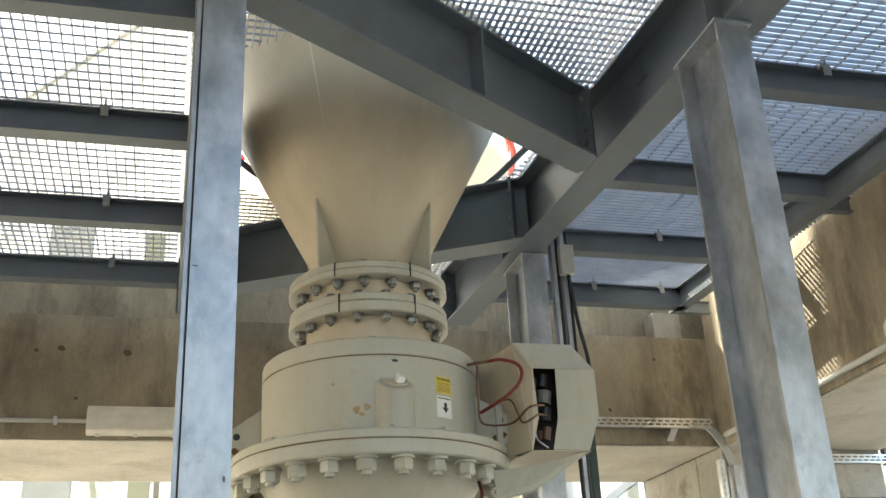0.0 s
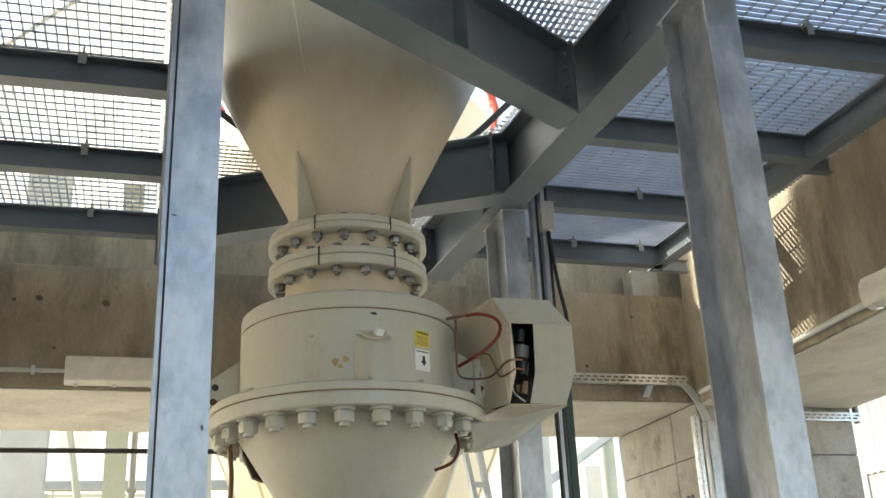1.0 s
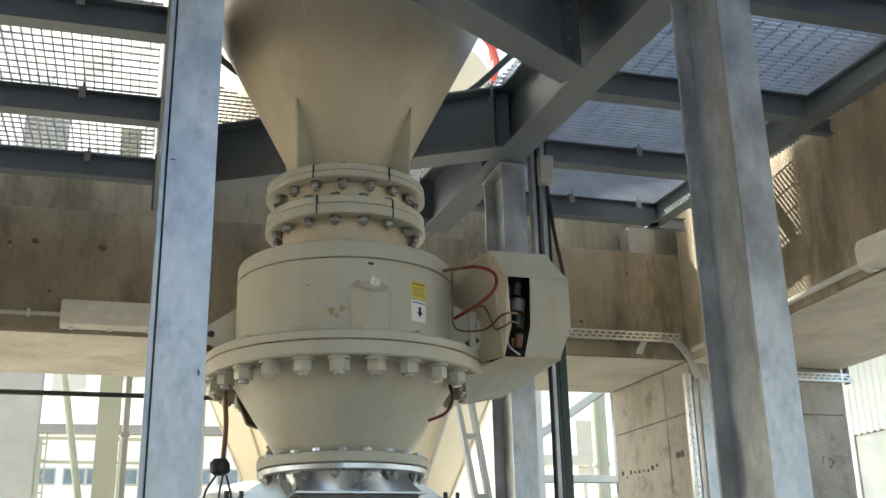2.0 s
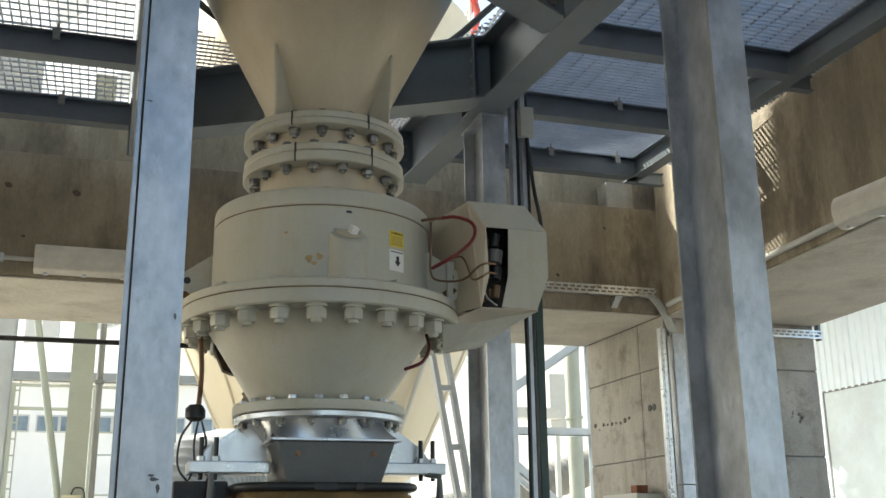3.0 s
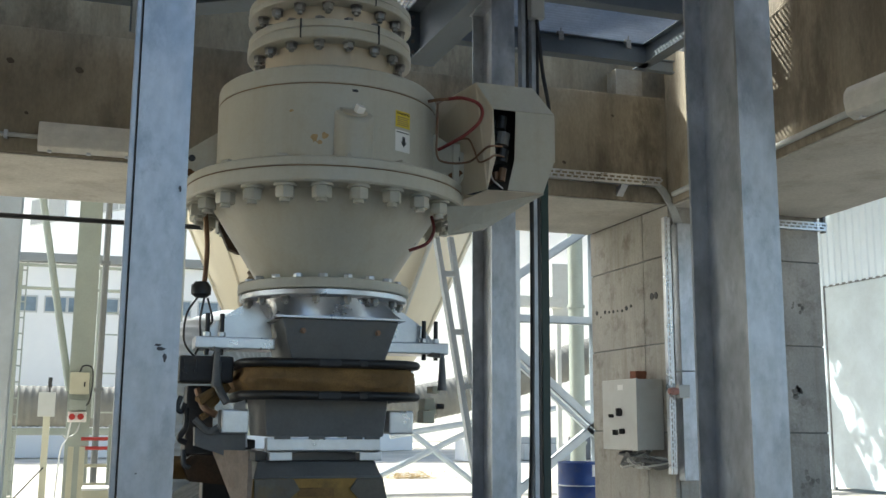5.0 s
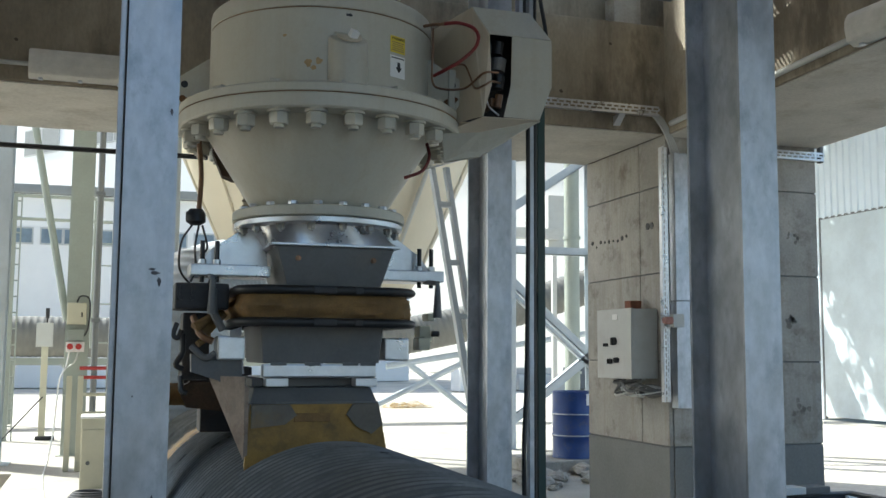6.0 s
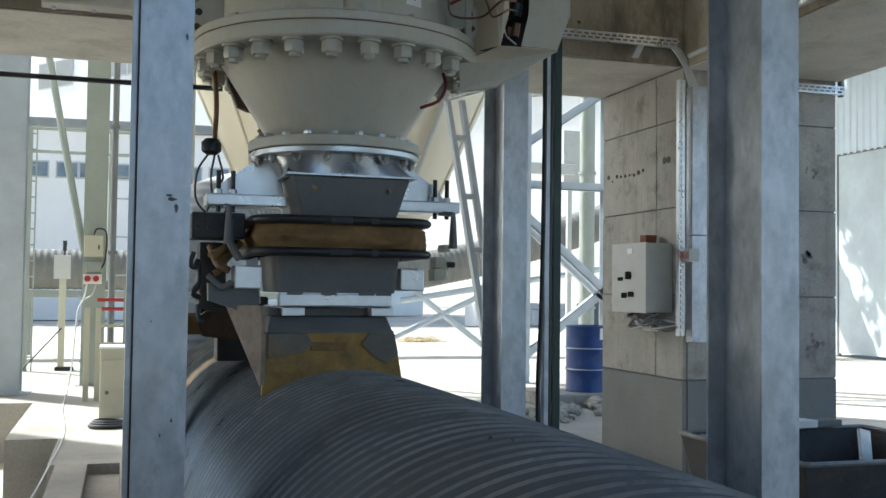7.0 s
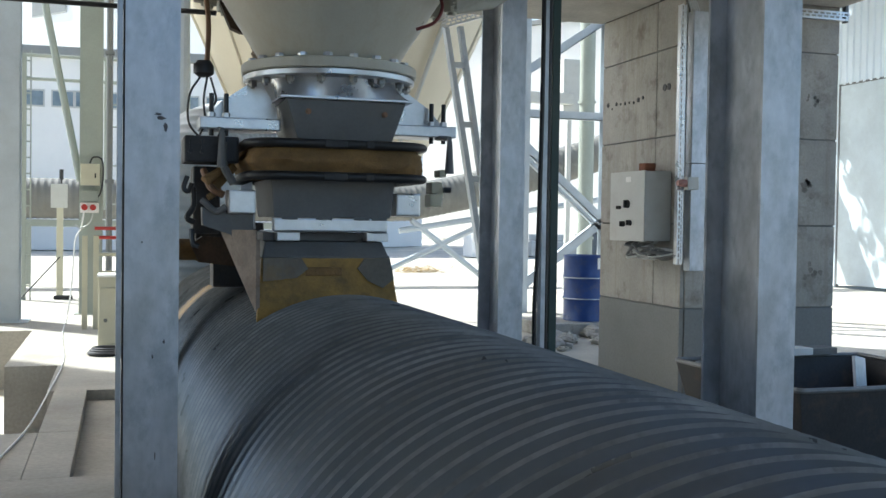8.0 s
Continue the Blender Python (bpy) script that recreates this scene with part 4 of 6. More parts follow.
def corrugated(bm, line, r, pitch, depth, sides, per=6, seam=0.0):
    """A ribbed tube along a line of points."""
    ps = [Vector(p) for p in line]
    lens = [0]
    for a, b in zip(ps, ps[1:]):
        lens.append(lens[-1] + (b - a).length)
    n = int(lens[-1] / pitch * per)
    rings, q, prev = [], None, None
    i = 0
    for k in range(n + 1):
        s = lens[-1] * k / n
        while i < len(lens) - 2 and s > lens[i + 1]:
            i += 1
        u = (s - lens[i]) / (lens[i + 1] - lens[i])
        p = ps[i].lerp(ps[i + 1], u)
        t0 = (ps[i + 1] - ps[max(i - 1, 0)]).normalized()
        t1 = (ps[min(i + 2, len(ps) - 1)] - ps[i]).normalized()
        d = t0.lerp(t1, u).normalized()
        q = d.to_track_quat("Z", "X") if q is None else (q @ Vector((0, 0, 1))).rotation_difference(d) @ q
        w = 0.5 + 0.5 * math.cos(2 * math.pi * (k % per) / per)
        rr = r + depth * w ** 1.5 + (seam if k % per == 0 else 0)
        rings.append([bm.verts.new(p + q @ Vector((rr * math.cos(2 * math.pi * j / sides), rr * math.sin(2 * math.pi * j / sides), 0))) for j in range(sides)])
    for k, (a, b) in enumerate(zip(rings, rings[1:])):
        for j in range(sides):
            f = bm.faces.new((a[j], a[(j + 1) % sides], b[(j + 1) % sides], b[j]))
            # faces beside each crest take the second material, a painted highlight line
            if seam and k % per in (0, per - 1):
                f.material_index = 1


pipe = thing("corrugated_pipe", "large dark blue-grey corrugated steel pipe lying in the trench", "pipe", (0, 0, 0))
bm = bmesh.new()
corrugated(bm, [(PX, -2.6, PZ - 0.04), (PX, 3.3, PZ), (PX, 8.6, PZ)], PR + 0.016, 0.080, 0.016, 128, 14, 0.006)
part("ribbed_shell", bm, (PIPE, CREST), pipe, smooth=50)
rnd = random.Random(17)
for y0, y1, a0, a1 in ((6.75, 7.25, 112, 146),):
    bm = bmesh.new()
    n = 18
    rows = []
    for k in range(n + 1):
        a = radians(a0 + (a1 - a0) * k / n)
        e0, e1 = y0 + rnd.uniform(-0.03, 0.03), y1 + rnd.uniform(-0.04, 0.04)
        rows.append([bm.verts.new((PX + rr * math.cos(a), y, PZ + rr * math.sin(a))) for y, rr in ((e0, PR + 0.03), (e0 * 0.7 + e1 * 0.3, PR + 0.04), (e1, PR + 0.03))])
    for a, b in zip(rows, rows[1:]):
        for m in range(2):
            bm.faces.new((a[m], a[m + 1], b[m + 1], b[m]))
    part("coating_smear", bm, GREASE, pipe, "yellow-brown coating smeared over the ribs", 50)
for y in (0.2, 2.9, 6.2):
    bm = bmesh.new()
    box(bm, PX - 0.45, PX + 0.45, y - 0.12, y + 0.12, -0.5, -0.16, 0.01)
    part("cradle", bm, PALE, pipe)

DUSTY = material("dusty_steel", (0.26, 0.21, 0.17), 0.8, var=0.35, grain=0.25, scale=9, fine=60, stain=(0.16, 0.10, 0.07), stain_scale=8, stain_amount=0.7)
WEARSTEEL = material("oily_brown_grey_steel", (0.15, 0.135, 0.11), 0.5, metal=0.1, var=0.3, grain=0.2, scale=8, fine=60, stain=(0.20, 0.13, 0.04), stain_scale=6, stain_amount=0.6)
SX = AX - 0.06
saddle = thing("pipe_saddle", "dark grey pipe saddle with yellow-brown coating", "saddle", (SX, AY, 0))


def on_pipe(x, lift=0.0):
    d = x + SX - PX
    return PZ + math.sqrt((PR + 0.022 + lift) ** 2 - d * d)


bm = bmesh.new()
frustum(bm, 0.285, 0.30, 1.30, 0.262, 0.25, 1.372)
part("saddle_plate", bm, DARKSTEEL, saddle, "dark grey steel saddle plate")
bm = bmesh.new()
xs = [-0.31 + 0.63 * k / 16 for k in range(17)]
lo = [(x, on_pipe(x) - 0.006) for x in xs]
prism(bm, lo + [(0.28, 1.30), (-0.29, 1.30)], -0.335, -0.30, pose(0, 0, 0, 90, 0, 0) @ Matrix.Scale(-1, 4, (0, 0, 1)))
part("front_skirt", bm, GREASE, saddle, "yellow-brown stained front skirt")
bm = bmesh.new()
xs = [-0.17 + 0.47 * k / 16 for k in range(17)]
lo = [(x, on_pipe(x) - 0.006) for x in xs]
prism(bm, lo + [(0.285, 1.31), (-0.17, 1.31)], -0.30, 0.42, pose(0, 0, 0, 90, 0, 0) @ Matrix.Scale(-1, 4, (0, 0, 1)))
part("saddle_body", bm, DARKSTEEL, saddle)
for x0, x1 in ((-0.285, -0.09), (0.13, 0.275)):
    bm = bmesh.new()
    prism(bm, [(x0, 1.30), (x1 - 0.03, 1.30), (x1, 1.255), (x1 - 0.05, 1.215), (x0 + 0.05, 1.205), (x0, 1.20)] if x0 < 0 else [(x0 + 0.03, 1.30), (x1, 1.30), (x1 + 0.02, 1.21), (x1 - 0.03, 1.17), (x0 + 0.05, 1.20), (x0, 1.255)], 0.336, 0.352, pose(0, 0, 0, 90, 0, 0))
    part("wear_plate", bm, WEARSTEEL, saddle)
for x in (-0.185, 0.17):
    bm = bmesh.new()
    lathe(bm, [(0.0, 1.385), (0.022, 1.385), (0.036, 1.381), (0.04, 1.372)], 20, (x, -0.19, 0))
    part("cap", bm, DARKSTEEL, saddle)
bm = bmesh.new()
box(bm, -0.10, 0.06, -0.345, -0.335, 1.225, 1.262, 0.003)
part("data_plate", bm, CANVAS, saddle)
bm = bmesh.new()
sheet(bm, [(-0.45, -0.12, 1.42), (-0.318, -0.352, 1.42), (-0.318, -0.352, 1.07)], 0.008)
part("brace_plate", bm, DUSTY, saddle, "dusty worn brace plate")
bm = bmesh.new()
sheet(bm, [(-0.318, -0.36, 1.38), (-0.300, -0.36, 1.38), (-0.300, -0.36, 1.09), (-0.318, -0.36, 1.075)], 0.01)
part("edge_plate", bm, DUSTY, saddle)

# the second outlet joint further along the pipe
rear = thing("rear_joint", "soiled brown canvas joint further along the pipe", "joint", (0.56, 5.9, 0))
bm = bmesh.new()
for r0, r1, z0, z1 in ((0.20, 0.24, 1.24, 1.30),):
    tube_loop(bm, [(x, y, 1.30 + z) for x, y, z in loop_path(0.25, 0.22, 0.08, 0)], 0.06, 10, 0.9)
part("canvas_skirt", bm, CANVAS, rear, smooth=50)
bm = bmesh.new()
box(bm, -0.05, 0.14, 0.0, 0.2, 1.09, 1.28, 0.01)

part("stub", bm, BINSTEEL, rear)
bm = bmesh.new()
prism(bm, [(-0.19, 1.332), (-0.145, 1.24), (0.12, 1.21), (0.14, 1.36), (-0.13, 1.375)], -0.05, 0.30, pose(0, 0, 0, 90, 0, 0))
part("soiled_flap", bm, SOILED, rear, "soiled dark brown canvas flap")
bm = bmesh.new()
box(bm, -0.16, 0.20, -0.2, 0.2, 1.36, 1.45, 0.012)

part("box_body", bm, BINSTEEL, rear)

# vibrator bracket with hooks and wires on the outlet's side
br = thing("vibrator_bracket", "dark steel bracket with hooks, clamps and loose wires", "bracket", (0, 0, 0))
bm = bmesh.new()
box(bm, 0.285, 0.52, 4.72, 4.95, 1.712, 1.828, 0.012)
part("junction_case", bm, BINSTEEL, br, "dark grey junction case")
for x in (0.31, 0.36):
    bm = bmesh.new()
    rod(bm, (x, 4.705, 1.76), (x, 4.722, 1.76), 0.010, 12)
    box(bm, x - 0.003, x + 0.003, 4.712, 4.722, 1.77, 1.81)
    part("gland", bm, BLACK, br)
for pts, r, m in (
    ([(0.30, 4.75, 1.65), (0.285, 4.74, 1.60), (0.305, 4.74, 1.585), (0.32, 4.74, 1.62)], 0.011, BLACK),
    ([(0.325, 4.74, 1.60), (0.325, 4.73, 1.52), (0.30, 4.73, 1.47), (0.33, 4.73, 1.45)], 0.013, BLACK),
    ([(0.32, 4.74, 1.42), (0.325, 4.73, 1.36), (0.35, 4.73, 1.345)], 0.012, BLACK),
    ([(0.37, 4.76, 1.68), (0.40, 4.70, 1.60), (0.45, 4.68, 1.57)], 0.016, COPPER),
    ([(0.36, 4.72, 1.55), (0.42, 4.70, 1.50), (0.46, 4.68, 1.52)], 0.014, DARKSTEEL),
    ([(0.45, 4.72, 1.80), (0.45, 4.68, 1.70), (0.49, 4.66, 1.62)], 0.018, DARKSTEEL),
    ([(0.36, 4.86, 2.10), (0.315, 4.86, 2.02), (0.31, 4.86, 1.90), (0.36, 4.85, 1.83), (0.42, 4.85, 1.80), (0.45, 4.85, 1.86)], 0.005, BLACK),
    ([(0.39, 4.86, 2.10), (0.375, 4.85, 2.0), (0.38, 4.85, 1.90), (0.36, 4.85, 1.84)], 0.005, BLACK),
    ([(0.405, 4.86, 2.10), (0.43, 4.86, 2.0), (0.40, 4.86, 1.96)], 0.005, BLACK),
    ([(0.395, 5.0, 2.12), (0.405, 5.0, 2.35), (0.385, 5.0, 2.56)], 0.012, COPPER)):
    bm = bmesh.new()
    hose(bm, pts, r)
    part("hook" if r > 0.008 else "wire", bm, m, br, smooth=40)
bm = bmesh.new()
lathe(bm, [(0.0, 2.175), (0.03, 2.172), (0.045, 2.15), (0.045, 2.115), (0.025, 2.10), (0.0, 2.10)], 16, (0.375, 4.86, 0))
box(bm, 0.33, 0.35, 4.85, 4.87, 2.12, 2.16, 0.004)
part("limit_switch", bm, BLACK, br, smooth=40)
bm = bmesh.new()
prism(bm, [(0.362, 1.516), (0.459, 1.517), (0.582, 1.501), (0.585, 1.40), (0.574, 1.42), (0.552, 1.388), (0.538, 1.392), (0.527, 1.418), (0.515, 1.376), (0.503, 1.378), (0.483, 1.40), (0.365, 1.438)], -4.80, -4.72, pose(0, 0, 0, 90, 0, 0))
part("toothed_plate", bm, DARKSTEEL, br, "grey plate with hooked teeth along its edge")
bm = bmesh.new()
box(bm, 0.33, 0.45, 4.83, 5.0, 1.40, 1.70, 0.01)
part("clamp_block", bm, BINSTEEL, br)
for a, b, r in (((0.375, 4.70, 1.625), (0.45, 4.72, 1.685), 0.022), ((0.385, 4.70, 1.555), (0.445, 4.72, 1.592), 0.018), ((0.40, 4.74, 1.60), (0.50, 4.80, 1.70), 0.03)):
    bm = bmesh.new()
    rod(bm, a, b, r, 10, r * 0.8)
    for v in bm.verts:
        v.co += 0.012 * noise.noise_vector(v.co * 40)
    part("canvas_rag", bm, CANVAS, br, "torn brown canvas strip", 50)
for x, y, z, d in ((1.47, 4.9, 1.63, 0.028), (1.50, 4.9, 1.70, 0.018), (1.46, 4.88, 1.57, 0.03), (1.485, 4.9, 1.60, 0.02)):
    bm = bmesh.new()
    box(bm, x - d, x + d, y - 0.05, y + 0.05, z - d, z + d, 0.008)
    part("gear_case", bm, CASEPAINT, br, "cream gear case")
bm = bmesh.new()
rod(bm, (1.50, 4.84, 1.62), (1.535, 4.84, 1.62), 0.014, 12)
part("shaft_end", bm, BLACK, br)
bm = bmesh.new()
hose(bm, [(1.40, 4.62, 2.50), (1.40, 4.58, 2.43), (1.36, 4.56, 2.36), (1.28, 4.58, 2.325)], 0.008)
part("red_hose", bm, material("dark_red_rubber", (0.13, 0.02, 0.02), 0.45, var=0.2, scale=10), br, "red rubber air hose", 40)


# ---- fittings on the concrete ----
def bulkhead_lamp(x, y, z, length, turn, label):
    t = thing("strip_lamp", label, "lamp", (x, y, z), "strip lamps", turn)
    bm = bmesh.new()
    box(bm, 0, length, 0.075, 0.118, -0.098, 0.098, 0.012)
    part("back_tray", bm, BOXPAINT, t)
    bm = bmesh.new()
    prism(bm, [(0.012, -0.075), (0.075, -0.105), (0.075, 0.105), (0.03, 0.1), (0.0, 0.055), (-0.004, 0.0)], 0.004, length - 0.004, Matrix(((0, 0, 1, 0), (1, 0, 0, 0), (0, 1, 0, 0), (0, 0, 0, 1))))
    bmesh.ops.bevel(bm, geom=list(bm.edges), offset=0.006, segments=2, affect="EDGES")
    part("diffuser", bm, PLASTIC, t, "dusty translucent diffuser")
    for u in (0.12, 0.5, 0.88):
        bm = bmesh.new()
        box(bm, length * u - 0.014, length * u + 0.014, 0.05, 0.085, -0.109, -0.094, 0.002)
        part("clip", bm, ZINC, t)


bulkhead_lamp(-0.57, WY - 0.118, 3.495, 0.68, 0, "dusty strip lamp on the stained concrete beam")
bulkhead_lamp(WX - 0.285, 5.03, 3.46, 0.68, -86.3, "dusty strip lamp on the concrete side beam")


def conduit(pts, r, label, mat=None, straps=()):
    t = thing("conduit", label, "conduit", (0, 0, 0), "conduits")
    bm = bmesh.new()
    for a, b in zip(pts, pts[1:]):
        rod(bm, a, b, r, 10)
    part("tube", bm, mat or BOXPAINT, t, smooth=40)
    for p in straps:
        bm = bmesh.new()
        box(bm, p[0] - 0.012, p[0] + 0.012, p[1] - 0.012, p[1] + 0.03, p[2] - 0.03, p[2] + 0.03, 0.002)
        part("strap", bm, ZINC, t)


conduit([(-6.4, WY - 0.02, 3.50), (-0.57, WY - 0.02, 3.50)], 0.016, "pale plastic conduit run along the concrete beam", straps=[(-0.78, WY - 0.03, 3.5), (-1.6, WY - 0.03, 3.5)])
conduit([(WX - 0.03, 7.45, 3.43), (WX - 0.187, 5.03, 3.43)], 0.022, "pale conduit leading to the strip lamp")
conduit([(-4.0, 9.0, 3.19), (0.78, 9.0, 3.19)], 0.022, "dark cable pipe hung under the beam", BLACK)
for x in (-3.0, 0.70):
    t = thing("pipe_hanger", "thin steel rod hanger under the beam", "hanger", (x, 9.0, 3.19), "pipe hangers")
    bm = bmesh.new()
    rod(bm, (0, 0, 0), (0, 0, 0.22), 0.008, 8)
    part("hanger_rod", bm, DARKSTEEL, t)


def cable_tray(p, length, wide, label, turn=(0, 0, 0), fine=0.06):
    """A perforated tray seen on its side: two strips, cross bars between slots, and lips."""
    t = thing("cable_tray", label, "tray", p, "cable trays")
    t.matrix_basis = pose(*p, *turn)
    bm = bmesh.new()
    for z0, z1 in ((0, wide * 0.2), (wide * 0.42, wide * 0.58), (wide * 0.8, wide)):
        box(bm, 0, length, 0, 0.002, z0, z1)
    n = int(length / fine)
    for k in range(n):
        x = length * (k + 0.5) / n
        for z0, z1, o in ((wide * 0.2, wide * 0.42, 0.0), (wide * 0.58, wide * 0.8, 0.4)):
            box(bm, x + fine * o, x + fine * (o + 0.3), 0, 0.002, z0, z1)
    box(bm, 0, length, 0.002, 0.05, -0.002, 0.0)
    box(bm, 0, length, 0.002, 0.05, wide, wide + 0.002)
    part("perforated_strip", bm, ZINC, t)
    return t


cable_tray((2.95, WY - 0.10, 3.50), 1.34, 0.075, "perforated galvanised cable tray along the concrete beam")
for x in (3.2, 3.95):
    t = thing("tray_bracket", "small galvanised tray bracket", "bracket", (x, WY, 3.49), "tray brackets")
    bm = bmesh.new()
    prism(bm, [(-0.11, 0), (0, 0), (0, -0.08)], -0.03, 0.03, Matrix(((0, 0, 1, 0), (1, 0, 0, 0), (0, 1, 0, 0), (0, 0, 0, 1))))
    part("plate", bm, ZINC, t)
cable_tray((4.38, WY - 0.06, 1.15), 2.10, 0.05, "perforated upright cable tray beside a steel cover", (0, -90, 0), 0.05)
cov = thing("cable_cover", "galvanised sheet cover over cables on the pillar", "cover", (0, 0, 0))
for z0, z1 in ((1.10, 1.97), (1.975, 3.2)):
    bm = bmesh.new()
    box(bm, 4.425, 4.56, WY - 0.10, WY + 0.003, z0, z1, 0.004)
    part("cover_length", bm, GALV, cov)
bm = bmesh.new()
for k in range(4):
    o = 0.022 * k
    hose(bm, [(4.12 + o, WY - 0.06, 3.53), (4.25 + o, WY - 0.07, 3.50), (4.36 + o * 0.8, WY - 0.07, 3.36), (4.43 + o, WY - 0.06, 3.19)], 0.011)
part("cable", bm, BOXPAINT, cov, smooth=40)
cable_tray((5.40, WY - 0.05, 3.235), 0.55, 0.07, "short galvanised tray end on the pillar")
t = thing("hook_bracket", "galvanised hooked bracket at the tray's end", "bracket", (5.92, WY - 0.02, 3.22))
bm = bmesh.new()
box(bm, 0, 0.03, -0.02, 0.03, 0.0, 0.18, 0.004)
box(bm, -0.04, 0.03, -0.02, 0.03, 0.16, 0.185, 0.004)
part("arm", bm, DARKSTEEL, t)

# control box on the pillar's side
cb = thing("control_box", "light grey wall control box with black rotary switches", "control box", (0, 0, 0))
bm = bmesh.new()
box(bm, 4.17, 4.40, 7.77, 8.38, 1.335, 1.915, 0.006)
part("case", bm, BOXPAINT, cb)
bm = bmesh.new()
box(bm, 4.148, 4.168, 7.765, 8.385, 1.33, 1.92, 0.006)
cdoor = part("door", bm, BOXPAINT, cb)
for y, z, r in ((8.05, 1.645, 0.035), (8.19, 1.615, 0.016), (8.12, 1.475, 0.024), (8.0, 1.485, 0.024)):
    bm = bmesh.new()
    rod(bm, (4.148, y, z), (4.128, y, z), r, 18)
    for v in box(bm, 4.105, 4.128, y - r * 0.25, y + r * 0.25, z - r * 0.9, z + r * 0.9, 0.002):
        pass
    part("switch", bm, BLACK, cdoor, "black rotary switch")
bm = bmesh.new()
box(bm, 4.1445, 4.148, 8.0, 8.09, 1.83, 1.875)
part("name_plate", bm, WHITE, cdoor)
t = thing("brick_piece", "broken red brick lying on the control box", "brick", (4.29, 8.0, 1.915))
bm = bmesh.new()
box(bm, -0.05, 0.05, -0.07, 0.05, 0.0, 0.075, 0.012)
for v in bm.verts:
    v.co += 0.012 * noise.noise_vector(v.co * 17)
part("lump", bm, BRICK, t)
es = thing("stop_button", "red mushroom stop button on a small grey box", "switch", (0, 0, 0))
bm = bmesh.new()
box(bm, 4.36, 4.46, WY - 0.16, WY - 0.098, 1.755, 1.86, 0.006)
part("case", bm, BOXPAINT, es)
bm = bmesh.new()
rod(bm, (4.36, WY - 0.13, 1.808), (4.31, WY - 0.13, 1.808), 0.03, 16)
rod(bm, (4.31, WY - 0.13, 1.808), (4.285, WY - 0.13, 1.808), 0.024, 16)
part("button", bm, material("faded_red_plastic", (0.40, 0.20, 0.17), 0.5, var=0.15, scale=20), es, "faded red mushroom button", 40)
tg = thing("cable_tangle", "tangle of dusty grey cables under the control box", "cables", (0, 0, 0))
rnd = random.Random(8)
for k in range(14):
    bm = bmesh.new()
    y0 = 7.75 + 0.03 * rnd.random()
    pts = [(4.22 + 0.12 * rnd.random(), 8.25 - 0.035 * k, 1.33)]
    for j in range(4):
        pts.append((4.18 + 0.18 * rnd.random(), 8.2 - 0.14 * j - 0.05 * rnd.random(), 1.18 + 0.12 * rnd.random()))
    pts.append((4.39, WY + 0.0, 1.20 + 0.05 * rnd.random()))
    hose(bm, pts, 0.008 + 0.004 * rnd.random(), 6, 4)
    part("cable", bm, DARKSTEEL if k % 3 else BOXPAINT, tg, smooth=40)

# cable riser beside the back column
rs = thing("cable_riser", "dark green painted channel riser with black cables", "riser", (0, 0, 0))
bm = bmesh.new()
box(bm, 2.315, 2.36, 5.44, 5.50, 0.0, 3.2, 0.003)
part("channel", bm, GREENCABLE, rs, "dark green painted channel")
bm = bmesh.new()
box(bm, 2.262, 2.29, 5.44, 5.49, 0.0, 4.32, 0.003)
part("rail", bm, GALV, rs)
bm = bmesh.new()
box(bm, 2.20, 2.225, 5.44, 5.50, 2.9, 4.32, 0.003)
part("rail", bm, GALV, rs)
for pts, r in (([(2.30, 5.45, 4.2), (2.30, 5.45, 3.0), (2.295, 5.45, 1.5), (2.30, 5.45, 0.0)], 0.012),
               ([(2.25, 5.43, 3.1), (2.25, 5.43, 2.2), (2.235, 5.42, 1.4), (2.215, 5.41, 1.0), (2.225, 5.42, 0.5), (2.23, 5.42, 0.0)], 0.013),
               ([(2.285, 5.42, 3.95), (2.32, 5.42, 3.6), (2.36, 5.42, 3.35), (2.34, 5.42, 3.15)], 0.012),
               ([(2.24, 5.46, 4.3), (2.24, 5.46, 3.2)], 0.012)):
    bm = bmesh.new()
    hose(bm, pts, r)
    part("cable", bm, BLACK, rs, "black cable", 40)
bm = bmesh.new()
box(bm, 2.235, 2.325, 5.38, 5.44, 3.90, 4.09, 0.01)
part("junction_box", bm, BOXPAINT, rs, "pale grey junction box")

# ---- skip, drum and litter ----
bn = thing("steel_skip", "open blackened steel skip with a rolled rim", "skip", (0, 0, 0))
x0, x1, y0, y1, zt = 3.62, 5.10, 4.95, 6.30, 0.56
for nm, pts in (("front_wall", [(x0, y0, zt), (x1, y0, zt), (x1 - 0.12, y0 + 0.12, 0.02), (x0 + 0.12, y0 + 0.12, 0.02)]),
                ("back_wall", [(x1, y1, zt), (x0, y1, zt), (x0 + 0.12, y1 - 0.12, 0.02), (x1 - 0.12, y1 - 0.12, 0.02)]),
                ("side_wall", [(x0, y1, zt), (x0, y0, zt), (x0 + 0.12, y0 + 0.12, 0.02), (x0 + 0.12, y1 - 0.12, 0.02)]),
                ("side_wall", [(x1, y0, zt), (x1, y1, zt), (x1 - 0.12, y1 - 0.12, 0.02), (x1 - 0.12, y0 + 0.12, 0.02)])):
    bm = bmesh.new()
    sheet(bm, pts, 0.006)
    part(nm, bm, BINSTEEL, bn)
bm = bmesh.new()
box(bm, x0 + 0.11, x1 - 0.11, y0 + 0.11, y1 - 0.11, 0.0, 0.02)
part("bottom", bm, BINSTEEL, bn)
bm = bmesh.new()
tube_loop(bm, [(p[0] + (x0 + x1) / 2, p[1] + (y0 + y1) / 2, p[2]) for p in loop_path((x1 - x0) / 2, (y1 - y0) / 2, 0.03, zt)], 0.016, 8)
